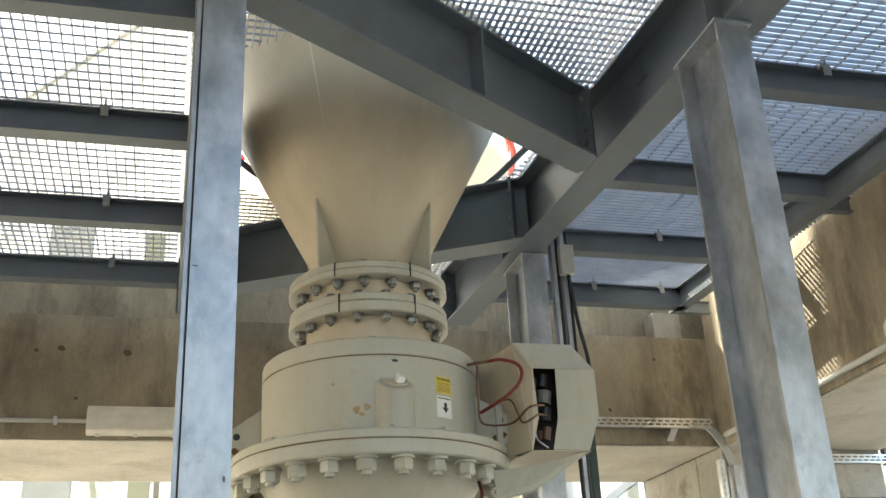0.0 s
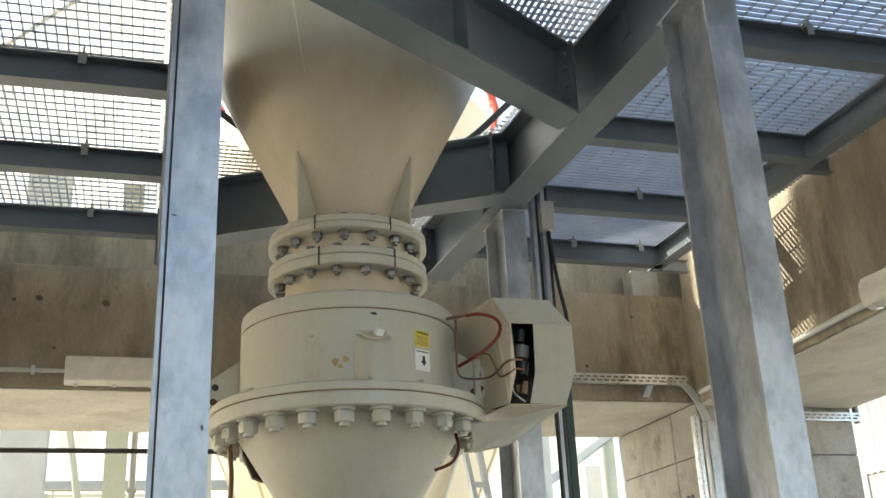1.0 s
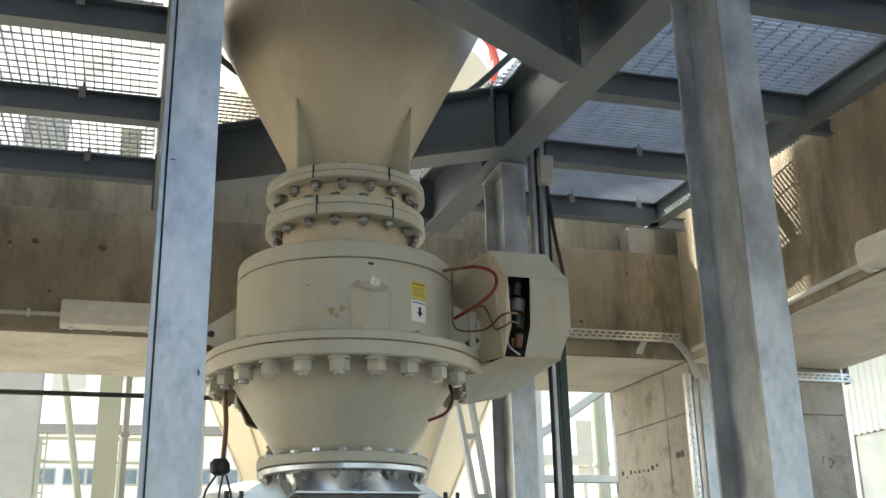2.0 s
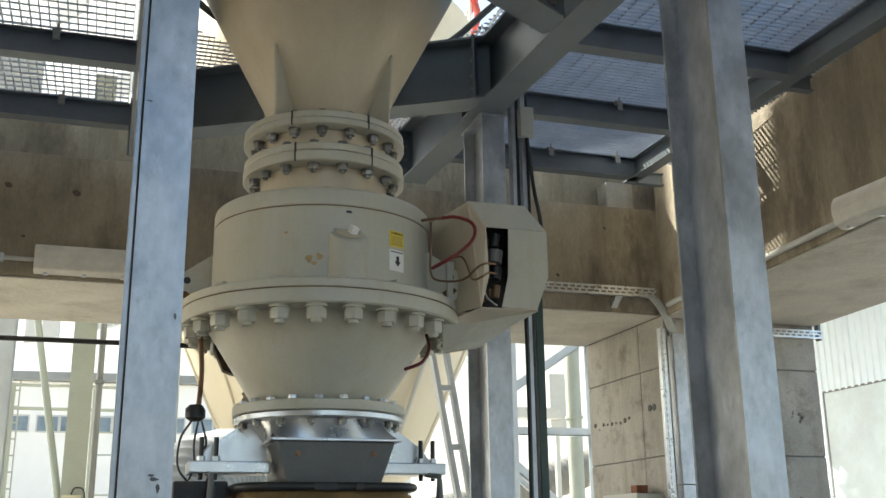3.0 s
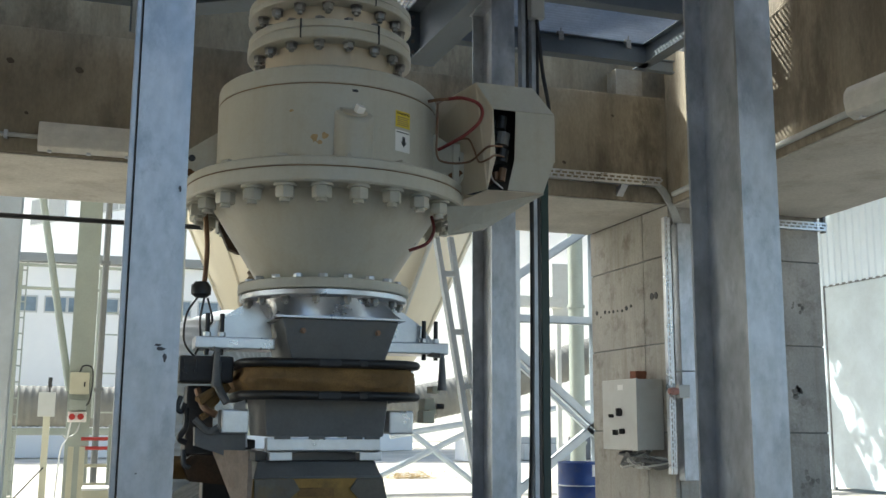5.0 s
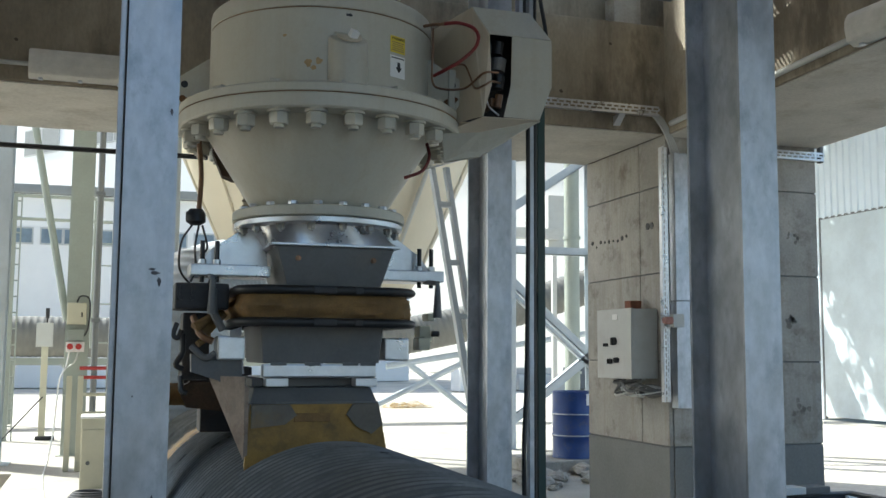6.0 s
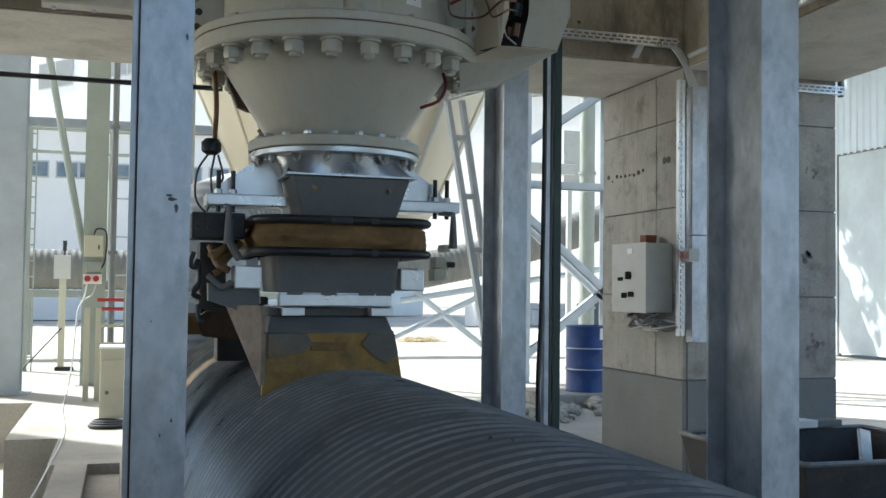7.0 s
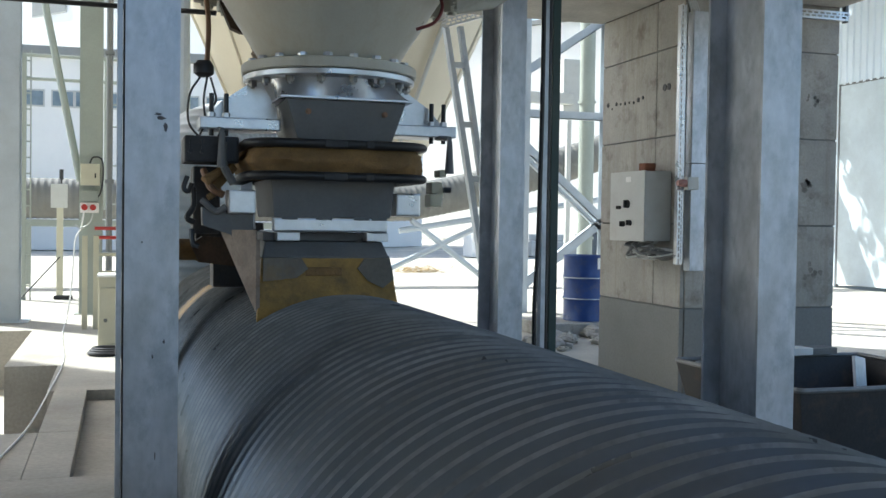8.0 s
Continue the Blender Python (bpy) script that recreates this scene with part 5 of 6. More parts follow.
part("rim", bm, material("worn_rim_steel", (0.22, 0.22, 0.22), 0.5, metal=0.4, var=0.3, scale=8), bn, "worn bare steel rim", 40)
t = thing("board_offcut", "pale painted board offcut lying on the skip's rim", "board", (4.62, 6.27, 0.577), turn=4)
bm = bmesh.new()
box(bm, -0.20, 0.02, -0.07, 0.07, 0, 0.05, 0.004)
part("pale_block", bm, WHITE, t)
bm = bmesh.new()
box(bm, 0.022, 0.24, -0.06, 0.08, 0, 0.045, 0.004)
part("dark_block", bm, DARKSTEEL, t)
t = thing("plank", "grey board leaning inside the skip", "plank", (4.35, 5.3, 0.02))
bm = bmesh.new()
box(bm, -0.06, 0.06, -0.01, 0.012, 0, 0.66, 0.003)
bmesh.ops.transform(bm, matrix=pose(0, 0, 0.012, -12, 12, 20), verts=bm.verts)
part("board", bm, GALV, t)
t = thing("scrap_pile", "crumpled scrap lying in the skip's corner", "scrap", (3.70, 6.20, 0.45))
rnd = random.Random(3)
bm = bmesh.new()
for k in range(10):
    a = Vector((rnd.uniform(-0.02, 0.28), rnd.uniform(-0.15, 0.05), rnd.uniform(0.0, 0.14)))
    sheet(bm, [a, a + Vector((rnd.uniform(0.03, 0.1), rnd.uniform(-0.05, 0.05), rnd.uniform(-0.03, 0.05))), a + Vector((rnd.uniform(0, 0.05), rnd.uniform(0.03, 0.1), rnd.uniform(-0.03, 0.05)))], 0.004)
part("flakes", bm, GALV, t)

pad = thing("drum_plinth", "low rough concrete plinth under the drum", "plinth", (6.0, 12.9, 0))
bm = bmesh.new()
box(bm, -0.75, 0.8, -0.45, 0.6, 0.0, 0.17, 0.02)
part("block", bm, PALE, pad)
dr = thing("oil_drum", "blue painted steel drum with white label on a plinth", "drum", (6.03, 12.88, 0.17))
bm = bmesh.new()
prof = [(0.0, 0.02), (0.27, 0.02), (0.28, 0.0), (0.292, 0.004), (0.292, 0.02), (0.286, 0.03)]
for z in (0.30, 0.58):
    prof += [(0.286, z - 0.03), (0.291, z - 0.018), (0.301, z), (0.291, z + 0.018), (0.286, z + 0.03)]
prof += [(0.286, 0.85), (0.292, 0.86), (0.292, 0.876), (0.28, 0.88), (0.272, 0.862), (0.0, 0.862)]
lathe(bm, prof, 40)
part("shell", bm, BLUE, dr, smooth=50)
for z in (0.30, 0.58):
    bm = bmesh.new()
    lathe(bm, [(0.302, z - 0.008), (0.3045, z), (0.302, z + 0.008)], 40)
    part("hoop", bm, GALV, dr, "scuffed bare steel hoop", 40)
bm = bmesh.new()
wrap(bm, -80, -58, 0.70, 0.85, 0.2875)
part("paper_label", bm, WHITE, dr)
rnd = random.Random(11)
for k in range(16):
    t = thing("rubble_piece", "pale broken concrete rubble on the floor", "rubble", (rnd.uniform(4.7, 5.9), rnd.uniform(11.0, 12.3), 0.0), "rubble", rnd.uniform(0, 360))
    bm = bmesh.new()
    bmesh.ops.create_icosphere(bm, subdivisions=2, radius=1.0)
    s = rnd.uniform(0.05, 0.16)
    for v in bm.verts:
        v.co = Vector((v.co.x * s * 1.4, v.co.y * s, (v.co.z * 0.6 + 0.5) * s)) + 0.5 * s * noise.noise_vector(v.co * 1.7 + Vector((k, 0, 0)))
        v.co.z = max(v.co.z, 0)
    part("stone", bm, (PALE, SLAB)[k % 2], t)


# ---- the yard beyond, to one side ----
def post(name, label, x, y, wx, wy, h, mat, category="post"):
    t = thing(name, label, category, (x, y, 0))
    bm = bmesh.new()
    prism(bm, i_section(wx, wy, 0.014, 0.01), 0.012, h)
    part("shaft", bm, mat, t)
    bm = bmesh.new()
    box(bm, -wx * 0.7, wx * 0.7, -wy * 0.7, wy * 0.7, 0, 0.012)
    part("base_plate", bm, mat, t)
    return t


post("steel_post", "pale blue-grey painted steel post in the yard", -1.62, 15.6, 0.62, 0.4, 9.0, BLUEGREY)
post("steel_post", "grey-green painted steel post carrying switch boxes", -0.405, 16.7, 0.33, 0.3, 9.0, GREENGREY)
t = thing("brace_pole", "grey round brace pole between posts", "brace", (0, 0, 0))
bm = bmesh.new()
rod(bm, (-1.14, 16.7, 5.0), (-0.56, 16.7, 2.0), 0.055, 14)
part("tube", bm, GREENGREY, t, smooth=40)
t = thing("drain_pipe", "thin dark vertical pipe by the post", "pipe", (0, 0, 0))
bm = bmesh.new()
rod(bm, (-0.15, 17.2, 0), (-0.15, 17.2, 7.5), 0.05, 12)
part("tube", bm, DARKSTEEL, t, smooth=40)
for z in (2.0, 4.0):
    bm = bmesh.new()
    box(bm, -0.22, -0.08, 17.13, 17.27, z, z + 0.06, 0.005)
    part("collar", bm, DARKSTEEL, t)

sb = thing("switch_box", "cream switch box strapped to the post with cables", "switch box", (-0.42, 16.5, 0))
bm = bmesh.new()
box(bm, -0.13, 0.14, -0.10, 0.03, 1.94, 2.26, 0.01)
part("case", bm, CASEPAINT, sb)
bm = bmesh.new()
box(bm, 0.07, 0.09, -0.112, -0.1, 2.05, 2.12)
part("handle", bm, BLACK, sb)
bm = bmesh.new()
box(bm, -0.13, 0.13, -0.09, 0.03, 1.53, 1.68, 0.01)
lowbox = part("socket_box", bm, WHITE, sb, "white socket box with red knobs")
bm = bmesh.new()
box(bm, -0.11, 0.12, -0.07, 0.03, 1.70, 1.86, 0.01)
part("cover", bm, GREENGREY, sb)
for x in (-0.07, 0.05):
    bm = bmesh.new()
    rod(bm, (x, -0.09, 1.61), (x, -0.14, 1.61), 0.045, 14)
    part("knob", bm, RED, lowbox, "red knob")
for pts, m in (([(0.0, -0.03, 2.27), (0.05, -0.05, 2.36), (0.17, -0.03, 2.33), (0.19, -0.03, 2.1), (0.16, -0.02, 1.85), (0.1, -0.05, 1.75)], BLACK),
               ([(-0.08, -0.05, 1.53), (-0.12, -0.06, 1.3), (-0.2, -0.07, 1.1), (-0.25, -0.07, 0.4), (-0.3, -0.2, 0.02)], WHITE),
               ([(0.05, -0.05, 1.53), (0.0, -0.06, 1.38), (-0.12, -0.06, 1.3), (-0.2, -0.05, 1.35)], BOXPAINT)):
    bm = bmesh.new()
    hose(bm, pts, 0.012)
    part("cable", bm, m, sb, smooth=40)

sp = thing("beacon_post", "cream post with a switch box and black beacon", "post", (-1.0, 19.6, 0))
bm = bmesh.new()
box(bm, -0.055, 0.055, -0.05, 0.05, 0.0, 1.72, 0.006)
part("shaft", bm, CASEPAINT, sp)
bm = bmesh.new()
box(bm, -0.15, 0.13, -0.1, -0.05, 1.62, 2.04, 0.012)
part("case", bm, BOXPAINT, sp)
bm = bmesh.new()
rod(bm, (0.02, 0, 2.04), (0.02, 0, 2.12), 0.015, 10)
rod(bm, (0.02, 0, 2.12), (0.02, 0, 2.30), 0.035, 14)
part("beacon", bm, BLACK, sp, "black beacon")
bm = bmesh.new()
box(bm, -0.10, 0.22, -0.08, 0.08, 0.0, 0.07, 0.02)
part("shoe", bm, BLACK, sp)
bm = bmesh.new()
rod(bm, (0.0, -0.05, 0.75), (-0.62, -0.8, 0.02), 0.012, 8)
part("stay", bm, BLACK, sp)

cabinet = thing("cabinet", "cream steel cabinet standing on the slab", "cabinet", (-0.01, 12.3, 0))
bm = bmesh.new()
box(bm, -0.2, 0.35, -0.12, 0.4, 0.03, 0.80, 0.008)
part("body", bm, CASEPAINT, cabinet)
bm = bmesh.new()
box(bm, -0.19, 0.34, -0.135, -0.122, 0.06, 0.68, 0.005)
d = part("door", bm, CASEPAINT, cabinet)
bm = bmesh.new()
rod(bm, (-0.12, -0.136, 0.32), (-0.12, -0.15, 0.32), 0.022, 14)
part("lock", bm, DARKSTEEL, d)
bm = bmesh.new()
box(bm, -0.21, 0.36, -0.14, 0.42, 0.80, 0.825, 0.006)
part("lid", bm, WHITE, cabinet)
bm = bmesh.new()
box(bm, -0.19, 0.34, -0.11, 0.39, 0.0, 0.03)
part("plinth", bm, DARKSTEEL, cabinet)
t = thing("hose_coil", "coil of black hose lying on the slab", "hose", (-0.09, 11.65, 0.025))
bm = bmesh.new()
for k in range(3):
    tube_loop(bm, [((0.20 - 0.02 * k) * math.cos(a), (0.17 - 0.02 * k) * math.sin(a) + 0.02 * k, 0.02 * k) for a in [2 * math.pi * j / 28 for j in range(28)]], 0.02, 8)
part("loop", bm, BLACK, t, smooth=40)
t = thing("white_cable", "thin white cable lying over the slab", "cable", (0, 0, 0))
bm = bmesh.new()
hose(bm, [(-0.72, 16.2, 0.01), (-0.65, 13.5, 0.01), (-0.52, 11.2, 0.008), (-0.54, 9.2, 0.008), (-0.58, 7.7, 0.008), (-0.66, 6.8, 0.008), (-0.72, 6.0, 0.008)], 0.008, 6, 10)
part("run", bm, WHITE, t)

hr = thing("handrail", "cream handrail with red upper bars", "handrail", (0, 14.4, 0))
for x in (-0.42, -0.28):
    bm = bmesh.new()
    box(bm, x - 0.035, x + 0.035, -0.03, 0.03, 0.0, 1.22, 0.006)
    part("upright", bm, CASEPAINT, hr)
for z, m in ((1.32, RED), (1.20, RED), (0.98, CASEPAINT), (0.74, CASEPAINT)):
    bm = bmesh.new()
    rod(bm, (-0.30, 0, z), (0.05, 0, z), 0.024, 10)
    part("bar", bm, m, hr, "red bar" if m is RED else "")
bm = bmesh.new()
box(bm, 0.03, 0.08, -0.04, 0.04, 0.95, 1.5, 0.008)
box(bm, 0.03, 0.08, -0.04, 0.04, 0.0, 0.95, 0.008)
part("end_post", bm, GREENGREY, hr)

ld = thing("access_ladder", "grey steel cat ladder with rungs", "ladder", (-1.60, 19.5, 0))
for x in (-0.06, 0.12):
    bm = bmesh.new()
    box(bm, x - 0.012, x + 0.012, -0.02, 0.02, 0.0, 4.35, 0.003)
    part("stile", bm, GREENGREY, ld)
for k in range(15):
    bm = bmesh.new()
    rod(bm, (-0.05, 0, 0.25 + 0.28 * k), (0.11, 0, 0.25 + 0.28 * k), 0.014, 8)
    part("rung", bm, GREENGREY, ld)
gr = thing("guard_rail", "grey steel guard rails of a far walkway", "railing", (0, 19.5, 0))
for z in (4.27, 3.86):
    bm = bmesh.new()
    rod(bm, (-1.65, 0, z), (1.2, 0, z), 0.03, 10)
    part("rail", bm, GREENGREY, gr)
for x in (0.25, 0.65, 1.05):
    bm = bmesh.new()
    rod(bm, (x - 0.5, 0.3, 1.6), (x - 0.5, 0.3, 4.3), 0.022, 10)
    part("baluster", bm, GREENGREY, gr)
for z in (1.7, 2.4, 3.1, 3.5):
    bm = bmesh.new()
    rod(bm, (-0.25, 0.3, z), (0.75, 0.3, z), 0.014, 8)
    part("rail", bm, GREENGREY, gr)
for x in (-1.62, 1.15):
    bm = bmesh.new()
    box(bm, x, x + 0.07, -0.03, 0.03, 0.0, 4.3, 0.004)
    part("upright", bm, GREENGREY, gr)

# ---- ducts, riser, silo and lattice tower ----
dt = thing("ventilation_duct", "pale ribbed steel duct crossing the yard", "duct", (0, 0, 0))
bm = bmesh.new()
corrugated(bm, [(-7, 24, 1.86), (5.0, 24, 1.86), (6.6, 24, 1.92), (8.2, 24, 2.25), (10.6, 24, 2.95), (17, 24, 5.0)], 0.43, 0.14, 0.012, 48, 8)
part("ribbed_shell", bm, material("dusty_duct", (0.19, 0.19, 0.175), 0.8, var=0.2, scale=2, fine=40), dt, smooth=60)
for x in (-4.5, -1.9, 2.2, 5.2):
    bm = bmesh.new()
    box(bm, x - 0.06, x + 0.06, 23.94, 24.06, 0.0, 1.36, 0.01)
    box(bm, x - 0.5, x + 0.5, 23.9, 24.1, 1.28, 1.40, 0.01)
    part("trestle", bm, GREENGREY, dt)
bm = bmesh.new()
box(bm, -7, 5.5, 23.86, 23.94, 1.25, 1.40, 0.01)
part("support_rail", bm, GREENGREY, dt)
for a, b in (((5.3, 23.7, 0.0), (9.0, 23.7, 1.7)), ((8.6, 23.7, 0.0), (6.6, 23.7, 1.5)), ((6.3, 23.7, 1.25), (12.2, 23.7, 2.2))):
    bm = bmesh.new()
    rod(bm, a, b, 0.07, 8)
    part("strut", bm, BLUEGREY, dt)
ri = thing("riser_pipe", "pale ribbed pipe elbow rising behind the valve", "pipe", (0, 0, 0))
bm = bmesh.new()
corrugated(bm, [(0.62, 9.3, 0.0), (0.62, 9.3, 1.5), (0.66, 9.38, 1.8), (0.80, 9.6, 2.05), (1.05, 9.9, 2.15), (2.2, 11.0, 2.2)], 0.42, 0.075, 0.018, 40, 6)
part("ribbed_shell", bm, BLUEGREY, ri, smooth=60)
hs = thing("ribbed_hose", "tan ribbed flexible hose hanging behind the valve", "hose", (0, 0, 0))
bm = bmesh.new()
corrugated(bm, [(0.73, 5.42, 2.55), (0.73, 5.43, 2.42), (0.735, 5.45, 2.3), (0.74, 5.48, 2.2)], 0.075, 0.03, 0.01, 20, 6)
part("ribbed_shell", bm, material("tan_hose", (0.30, 0.24, 0.16), 0.7, var=0.2, scale=10), hs, smooth=60)
bm = bmesh.new()
lathe(bm, [(0.0, 2.2), (0.12, 2.2), (0.13, 2.22), (0.13, 2.30), (0.12, 2.32), (0.0, 2.32)], 24, (0.74, 5.48, -0.06))
part("collar", bm, CREAM_DULL, hs, smooth=40)

si = thing("silo", "cream painted silo cone on steel legs", "silo", (2.9, 14.2, 0))
bm = bmesh.new()
lathe(bm, [(0.3, 1.6), (1.16, 2.40), (1.27, 2.57), (2.05, 4.3), (2.10, 4.45), (2.10, 9.0), (0.0, 9.2)], 64)
part("shell", bm, SILO, si, smooth=35)
for a in range(0, 360, 30):
    bm = bmesh.new()
    c, s = math.cos(radians(a)), math.sin(radians(a))
    rod(bm, (1.28 * c, 1.28 * s, 2.58), (2.06 * c, 2.06 * s, 4.31), 0.025, 6)
    part("rib", bm, SILO, si)
for a in (100, 170, 190, 80):
    bm = bmesh.new()
    c, s = math.cos(radians(a)), math.sin(radians(a))
    rod(bm, (2.15 * c, 2.15 * s, 0), (2.15 * c, 2.15 * s, 5), 0.08, 12)
    part("leg", bm, BLUEGREY, si)
for z in (9.30, 9.75):
    bm = bmesh.new()
    tube_loop(bm, [(2.2 * math.cos(2 * math.pi * k / 48), 2.2 * math.sin(2 * math.pi * k / 48), z) for k in range(48)], 0.05, 8)
    part("top_rail", bm, RED, si, "red painted guard rail", 40)
for a in range(0, 360, 30):
    bm = bmesh.new()
    c, d = 2.16 * math.cos(radians(a)), 2.16 * math.sin(radians(a))
    rod(bm, (c * 0.97, d * 0.97, 8.9), (c, d, 9.75), 0.03, 8)
    part("rail_post", bm, WHITE, si)
bm = bmesh.new()
rod(bm, (-1.72, -0.2, 4.4), (-1.72, -0.2, 9.0), 0.09, 12)
part("down_pipe", bm, material("blue_pipe_paint", (0.05, 0.16, 0.42), 0.45, var=0.2, scale=4), si, "blue painted down pipe", 40)
bm = bmesh.new()
rod(bm, (1.05, -1.85, 4.3), (0.55, -1.2, 2.5), 0.03, 10)
part("drain_tube", bm, BOXPAINT, si)

lt = thing("inclined_ladder", "pale blue painted inclined lattice ladder", "ladder", (0, 11.0, 0))
for dx in (0.0, 0.17):
    bm = bmesh.new()
    prism(bm, [(3.39 + dx, 3.62), (3.44 + dx, 3.62), (4.10 + dx * 0.7, 0.0), (4.03 + dx * 0.7, 0.0)], -0.05, 0.05, pose(0, 0, 0, 90, 0, 0))
    part("stringer", bm, BLUEGREY, lt)
for z in (3.2, 2.55, 1.95, 1.3, 0.7):
    x = 3.42 + (3.6 - z) * 0.185
    bm = bmesh.new()
    box(bm, x, x + 0.17, -0.04, 0.04, z - 0.03, z + 0.03, 0.004)
    part("rung", bm, BLUEGREY, lt)
cable_tray((3.36, 10.9, 3.58), 0.6, 0.09, "perforated galvanised tray end behind the valve", (0, -18, 0))

tw = thing("braced_tower", "pale blue painted braced steel tower", "tower", (0, 16, 0))
for x in (6.32, 7.86):
    bm = bmesh.new()
    prism(bm, i_section(0.2, 0.2, 0.012, 0.01), 0.0, 9.0, pose(x, 0, 0))
    part("leg", bm, BLUEGREY, tw)
for a, b, w in (((6.35, 3.95), (7.85, 4.95), 0.07), ((6.35, 3.28), (7.85, 3.28), 0.065), ((6.35, 2.78), (7.85, 1.50), 0.07), ((7.85, 1.55), (6.35, 0.42), 0.07),
                ((6.35, 5.9), (7.85, 5.0), 0.07), ((6.35, 2.6), (7.85, 1.32), 0.03)):
    bm = bmesh.new()
    d = (Vector(b) - Vector(a)).normalized()
    n = Vector((-d.y, d.x)) * w
    A, B = Vector(a), Vector(b)
    prism(bm, [tuple(A - n), tuple(B - n), tuple(B + n), tuple(A + n)], -0.012, 0.012, pose(0, 0, 0, 90, 0, 0))
    prism(bm, [tuple(A - n), tuple(B - n), tuple(B - n * 0.8), tuple(A - n * 0.8)], -0.1, 0.012, pose(0, 0, 0, 90, 0, 0))
    part("brace", bm, BLUEGREY, tw)
t = thing("vent_stack", "grey-green upright pipe behind the tower", "pipe", (7.9, 16.9, 0))
bm = bmesh.new()
rod(bm, (0, 0, 0), (0, 0, 5.6), 0.135, 24)
part("tube", bm, GREENGREY, t, smooth=40)
for z in (1.2, 3.6):
    bm = bmesh.new()
    lathe(bm, [(0.136, z), (0.16, z), (0.16, z + 0.05), (0.136, z + 0.05)], 24)
    part("collar", bm, GREENGREY, t)
for k, (x, y, z, w, h, m) in enumerate(((9.5, 21.2, 4.5, 0.2, 0.6, BOXPAINT), (8.9, 21, 4.2, 0.6, 0.12, BOXPAINT), (10.6, 21.2, 1.0, 0.3, 0.3, BOXPAINT))):
    t = thing("plant_module", "pale steel plant parts behind the tower", "machine", (x, y, 0), "plant parts")
    bm = bmesh.new()
    box(bm, -w, w, -0.1, 0.1, z - h, z + h, 0.02)
    box(bm, -0.05, 0.05, 0.0, 0.1, 0, z - h + 0.02, 0.005)
    part("frame", bm, m, t)

# ---- shed with door, and a tree added out of sight to shade it ----
shed = thing("shed", "pale corrugated steel shed with grey sliding doors", "shed", (17.2, 0, 0))
bm = bmesh.new()
pts = []
y = 12.0
while y < 22.6:
    for dy, dx in ((0, 0), (0.09, 0), (0.12, -0.035), (0.21, -0.035)):
        pts.append((dx, y + dy))
    y += 0.24
outl = pts + [(0.06, pts[-1][1]), (0.06, 12.0)]
prism(bm, outl, 5.02, 10.5)
part("cladding", bm, CLADDING, shed)
bm = bmesh.new()
prism(bm, [(0.0, 21.96), (-0.035, 21.98), (-0.035, 22.2), (0, 22.22), (0, 22.55), (0.06, 22.55), (0.06, 21.96)], 0.0, 5.02)
part("corner_cladding", bm, CLADDING, shed)
bm = bmesh.new()
box(bm, 0.06, 9.0, 22.45, 22.55, 0, 10.5)
box(bm, 0.06, 9.0, 12.0, 12.1, 0, 10.5)
part("end_wall", bm, CLADDING, shed)
bm = bmesh.new()
box(bm, -0.3, 9.2, 11.8, 22.8, 10.5, 10.7)
part("roof", bm, DOORPAINT, shed)
for y0, y1 in ((19.05, 21.9), (16.0, 19.0), (12.1, 15.95)):
    bm = bmesh.new()
    box(bm, -0.02, 0.03, y0, y1, 0.06, 5.0, 0.006)
    dd = part("door", bm, DOORPAINT, shed)
    bm = bmesh.new()
    box(bm, -0.045, -0.02, y0, y0 + 0.08, 0.06, 5.0, 0.004)
    part("edge_strip", bm, DOORPAINT, dd)
bm = bmesh.new()
box(bm, -0.03, 0.04, 21.9, 21.95, 0.0, 5.02)
box(bm, -0.03, 0.04, 12.0, 21.95, 5.0, 5.05)
part("door_frame", bm, DARKSTEEL, shed)

tree = thing("tree", "broad leafy tree added out of sight to dapple the shed", "tree", (13.0, 23.9, 0))
bm = bmesh.new()
rod(bm, (0, 0, 0), (0.1, 0.1, 2.5), 0.26, 12, 0.2)
rod(bm, (0.1, 0.1, 2.5), (0.0, -0.2, 8.0), 0.2, 12, 0.13)
rnd = random.Random(21)
tips = []
for k in range(60):
    z = rnd.uniform(6.0, 7.8)
    e = Vector((rnd.uniform(-1.2, 1.4), rnd.uniform(-4.6, 1.3), rnd.uniform(7.4, 14.0)))
    rod(bm, (0.02, -0.1, z), e, 0.07, 8, 0.02)
    tips.append(e)
part("trunk", bm, BARK, tree)
verts, faces = [], []
for k in range(4800):
    c = rnd.choice(tips)
    p = c + Vector((rnd.gauss(0, 0.55), rnd.gauss(0, 0.65), max(-0.9, rnd.gauss(0, 0.5))))
    q = Euler((rnd.uniform(0, 6.28), rnd.uniform(0, 6.28), rnd.uniform(0, 6.28))).to_quaternion()
    s = rnd.uniform(0.18, 0.32)
    o = len(verts)
    for u, v in ((-1, 0), (0, -0.55), (1, 0), (0, 0.55)):
        verts.append(tuple(p + q @ Vector((u * s, v * s, 0.15 * s * abs(u)))))
    faces.append((o, o + 1, o + 2, o + 3))
me = bpy.data.meshes.new("crown")
me.from_pydata(verts, [], faces)
me.materials.append(LEAF)
cr = new("crown", me)
cr.parent = tree
tagged(cr, "loose crown of green leaves", kind="stuff")

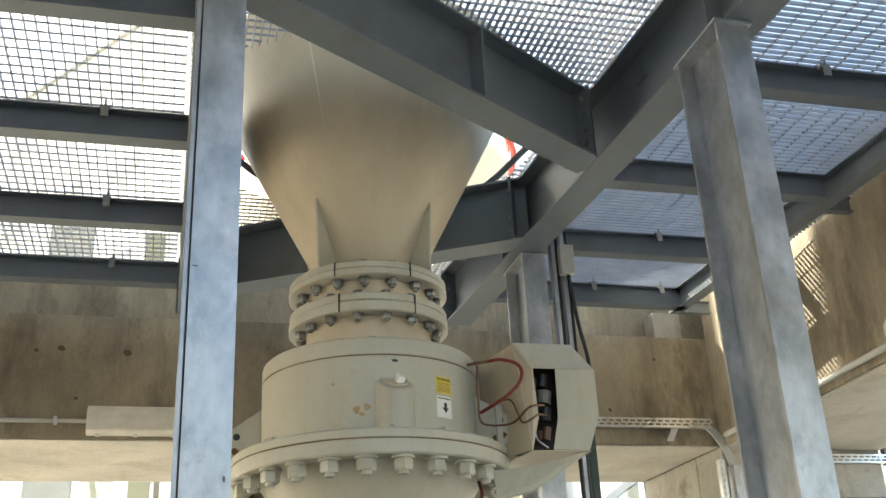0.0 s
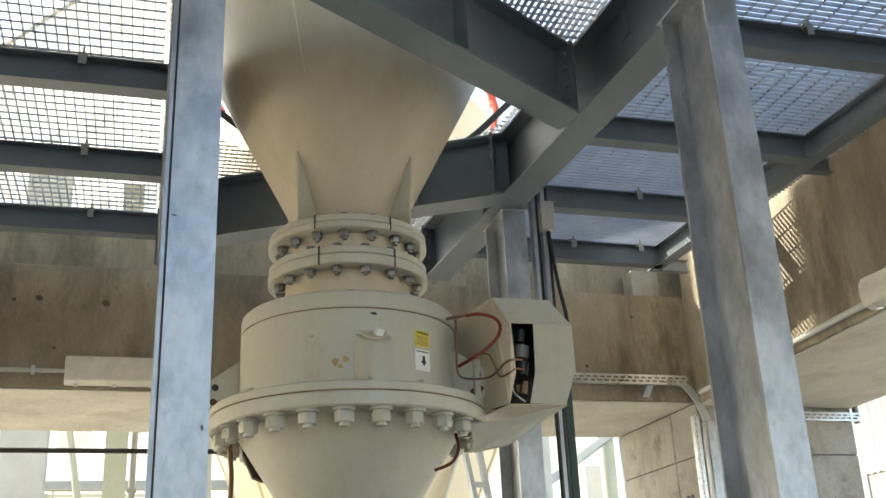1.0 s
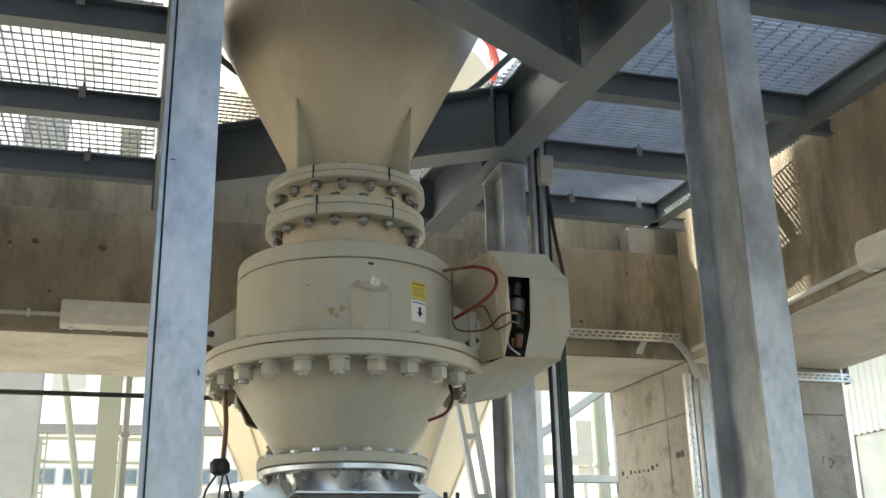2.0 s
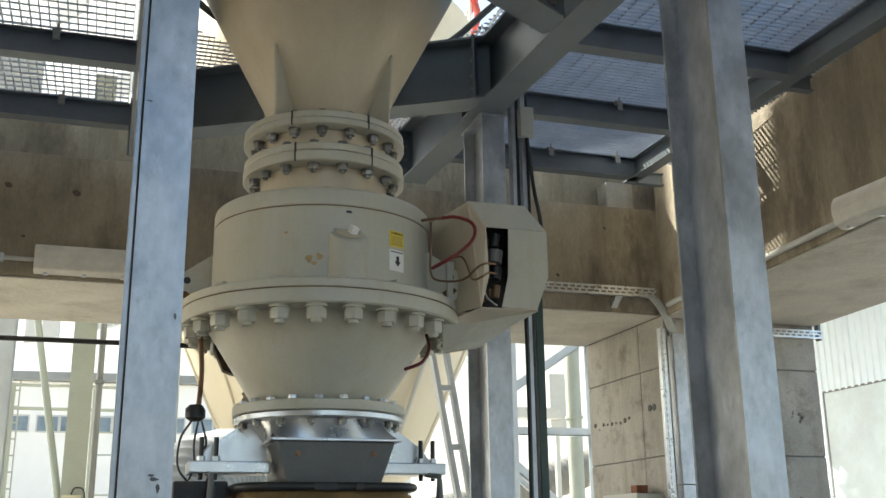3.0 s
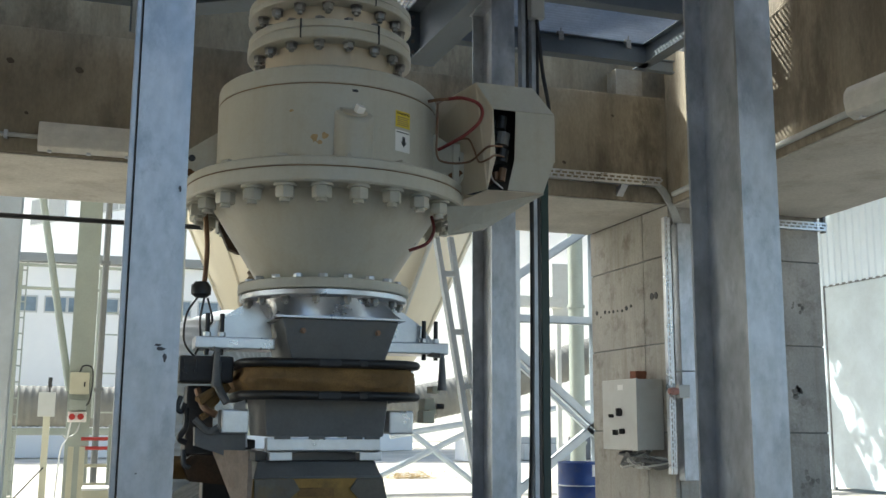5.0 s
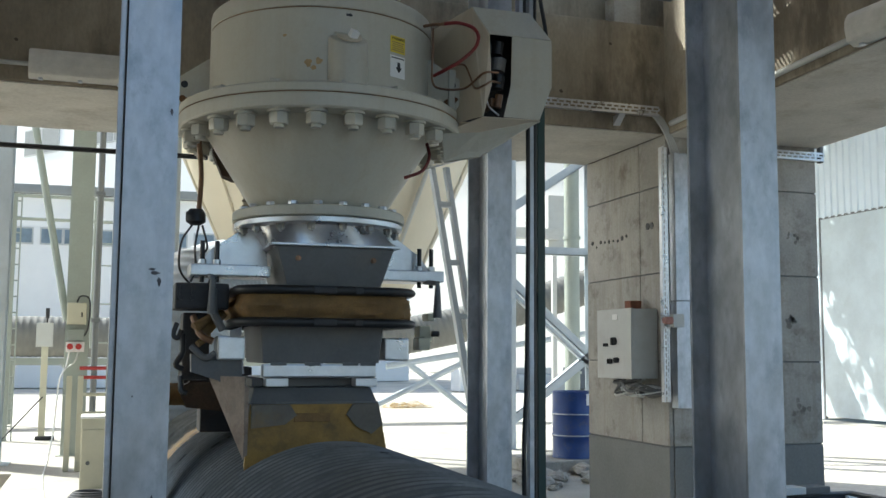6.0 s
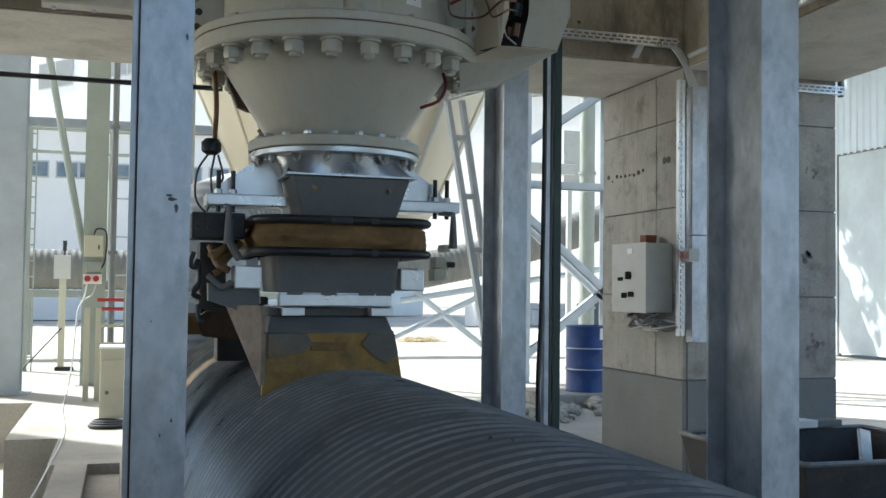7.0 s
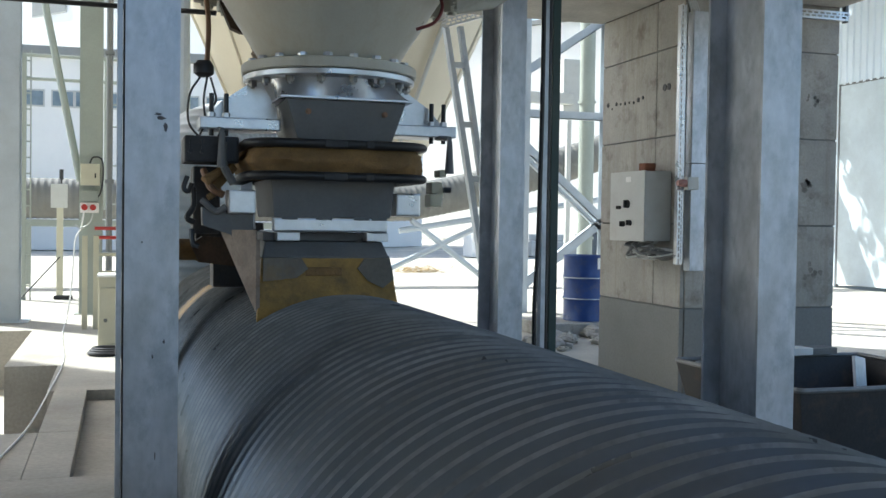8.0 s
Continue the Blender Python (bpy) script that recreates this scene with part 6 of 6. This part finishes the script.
# ---- far buildings ----
def far_building(x, y, w, dpt, h, mat, label, cols, rows, ww, wh, z0, glass=WINDOW, turn=-53):
    t = thing("far_building", label, "building", (x, y, 0), "far buildings", turn)
    bm = bmesh.new()
    box(bm, -w / 2, w / 2, 0, dpt, 0, h, 0.05)
    part("wall", bm, mat, t)
    bm = bmesh.new()
    box(bm, -w / 2 - 0.3, w / 2 + 0.3, -0.3, dpt + 0.3, h, h + 0.4, 0.05)
    part("roof", bm, DUCT, t)
    for i in range(cols):
        for j in range(rows):
            cx, cz = -w / 2 + w * (i + 0.5) / cols, z0 + (h - z0) * (j + 0.3) / rows
            bm = bmesh.new()
            box(bm, cx - ww / 2, cx + ww / 2, -0.05, 0.02, cz, cz + wh)
            wdw = part("window", bm, BOXPAINT, t)
            for s in (-1, 1):
                bm = bmesh.new()
                box(bm, cx + s * ww / 4 - ww / 4 + 0.06, cx + s * ww / 4 + ww / 4 - 0.06, -0.06, -0.045, cz + 0.07, cz + wh - 0.07)
                part("pane", bm, glass, wdw)


far_building(-3.0, 48, 26, 12, 8.4, RENDERED, "white rendered works building across the yard", 12, 1, 1.9, 0.75, 5.25, turn=-2)
far_building(-12, 75, 60, 14, 46, RENDERED, "tall pale plant building far behind", 9, 6, 3.4, 1.6, 4, DUCT)
far_building(38, 74, 50, 14, 18, RENDERED, "long white hall far across the yard", 0, 0, 2.6, 1.6, 4)
for k in range(3, 8):
    t = thing("parked_crate", "low pale crate far across the yard", "crate", (6 + 3.1 * k, 42 + (k % 3), 0), "far crates")
    bm = bmesh.new()
    box(bm, -1.1, 1.1, -0.6, 0.6, 0.0, 0.7 + 0.3 * (k % 2), 0.05)
    box(bm, -0.8, 0.6, -0.5, 0.5, 0.7 + 0.3 * (k % 2), 1.0 + 0.3 * (k % 2), 0.05)
    part("case", bm, (RENDERED, BOXPAINT, DARKSTEEL)[k % 3], t)
t = thing("straw_heap", "low scatter of dry straw on the yard", "straw", (8.6, 29.7, -0.03))
rnd = random.Random(5)
verts, faces = [], []
for k in range(240):
    p = Vector((rnd.gauss(0, 0.5), rnd.gauss(0, 0.3), abs(rnd.gauss(0.05, 0.09))))
    q = Euler((rnd.uniform(-0.4, 0.4), rnd.uniform(-0.4, 0.4), rnd.uniform(0, 6.28))).to_quaternion()
    o = len(verts)
    for u, v in ((-0.16, -0.012), (0.16, -0.012), (0.16, 0.012), (-0.16, 0.012)):
        verts.append(tuple(p + q @ Vector((u, v, 0))))
    faces.append((o, o + 1, o + 2, o + 3))
me = bpy.data.meshes.new("straw")
me.from_pydata(verts, [], faces)
me.materials.append(material("dry_straw", (0.42, 0.30, 0.12), 0.9, var=0.3, scale=5))
st = new("straw", me)
st.parent = t
tagged(st, kind="stuff")
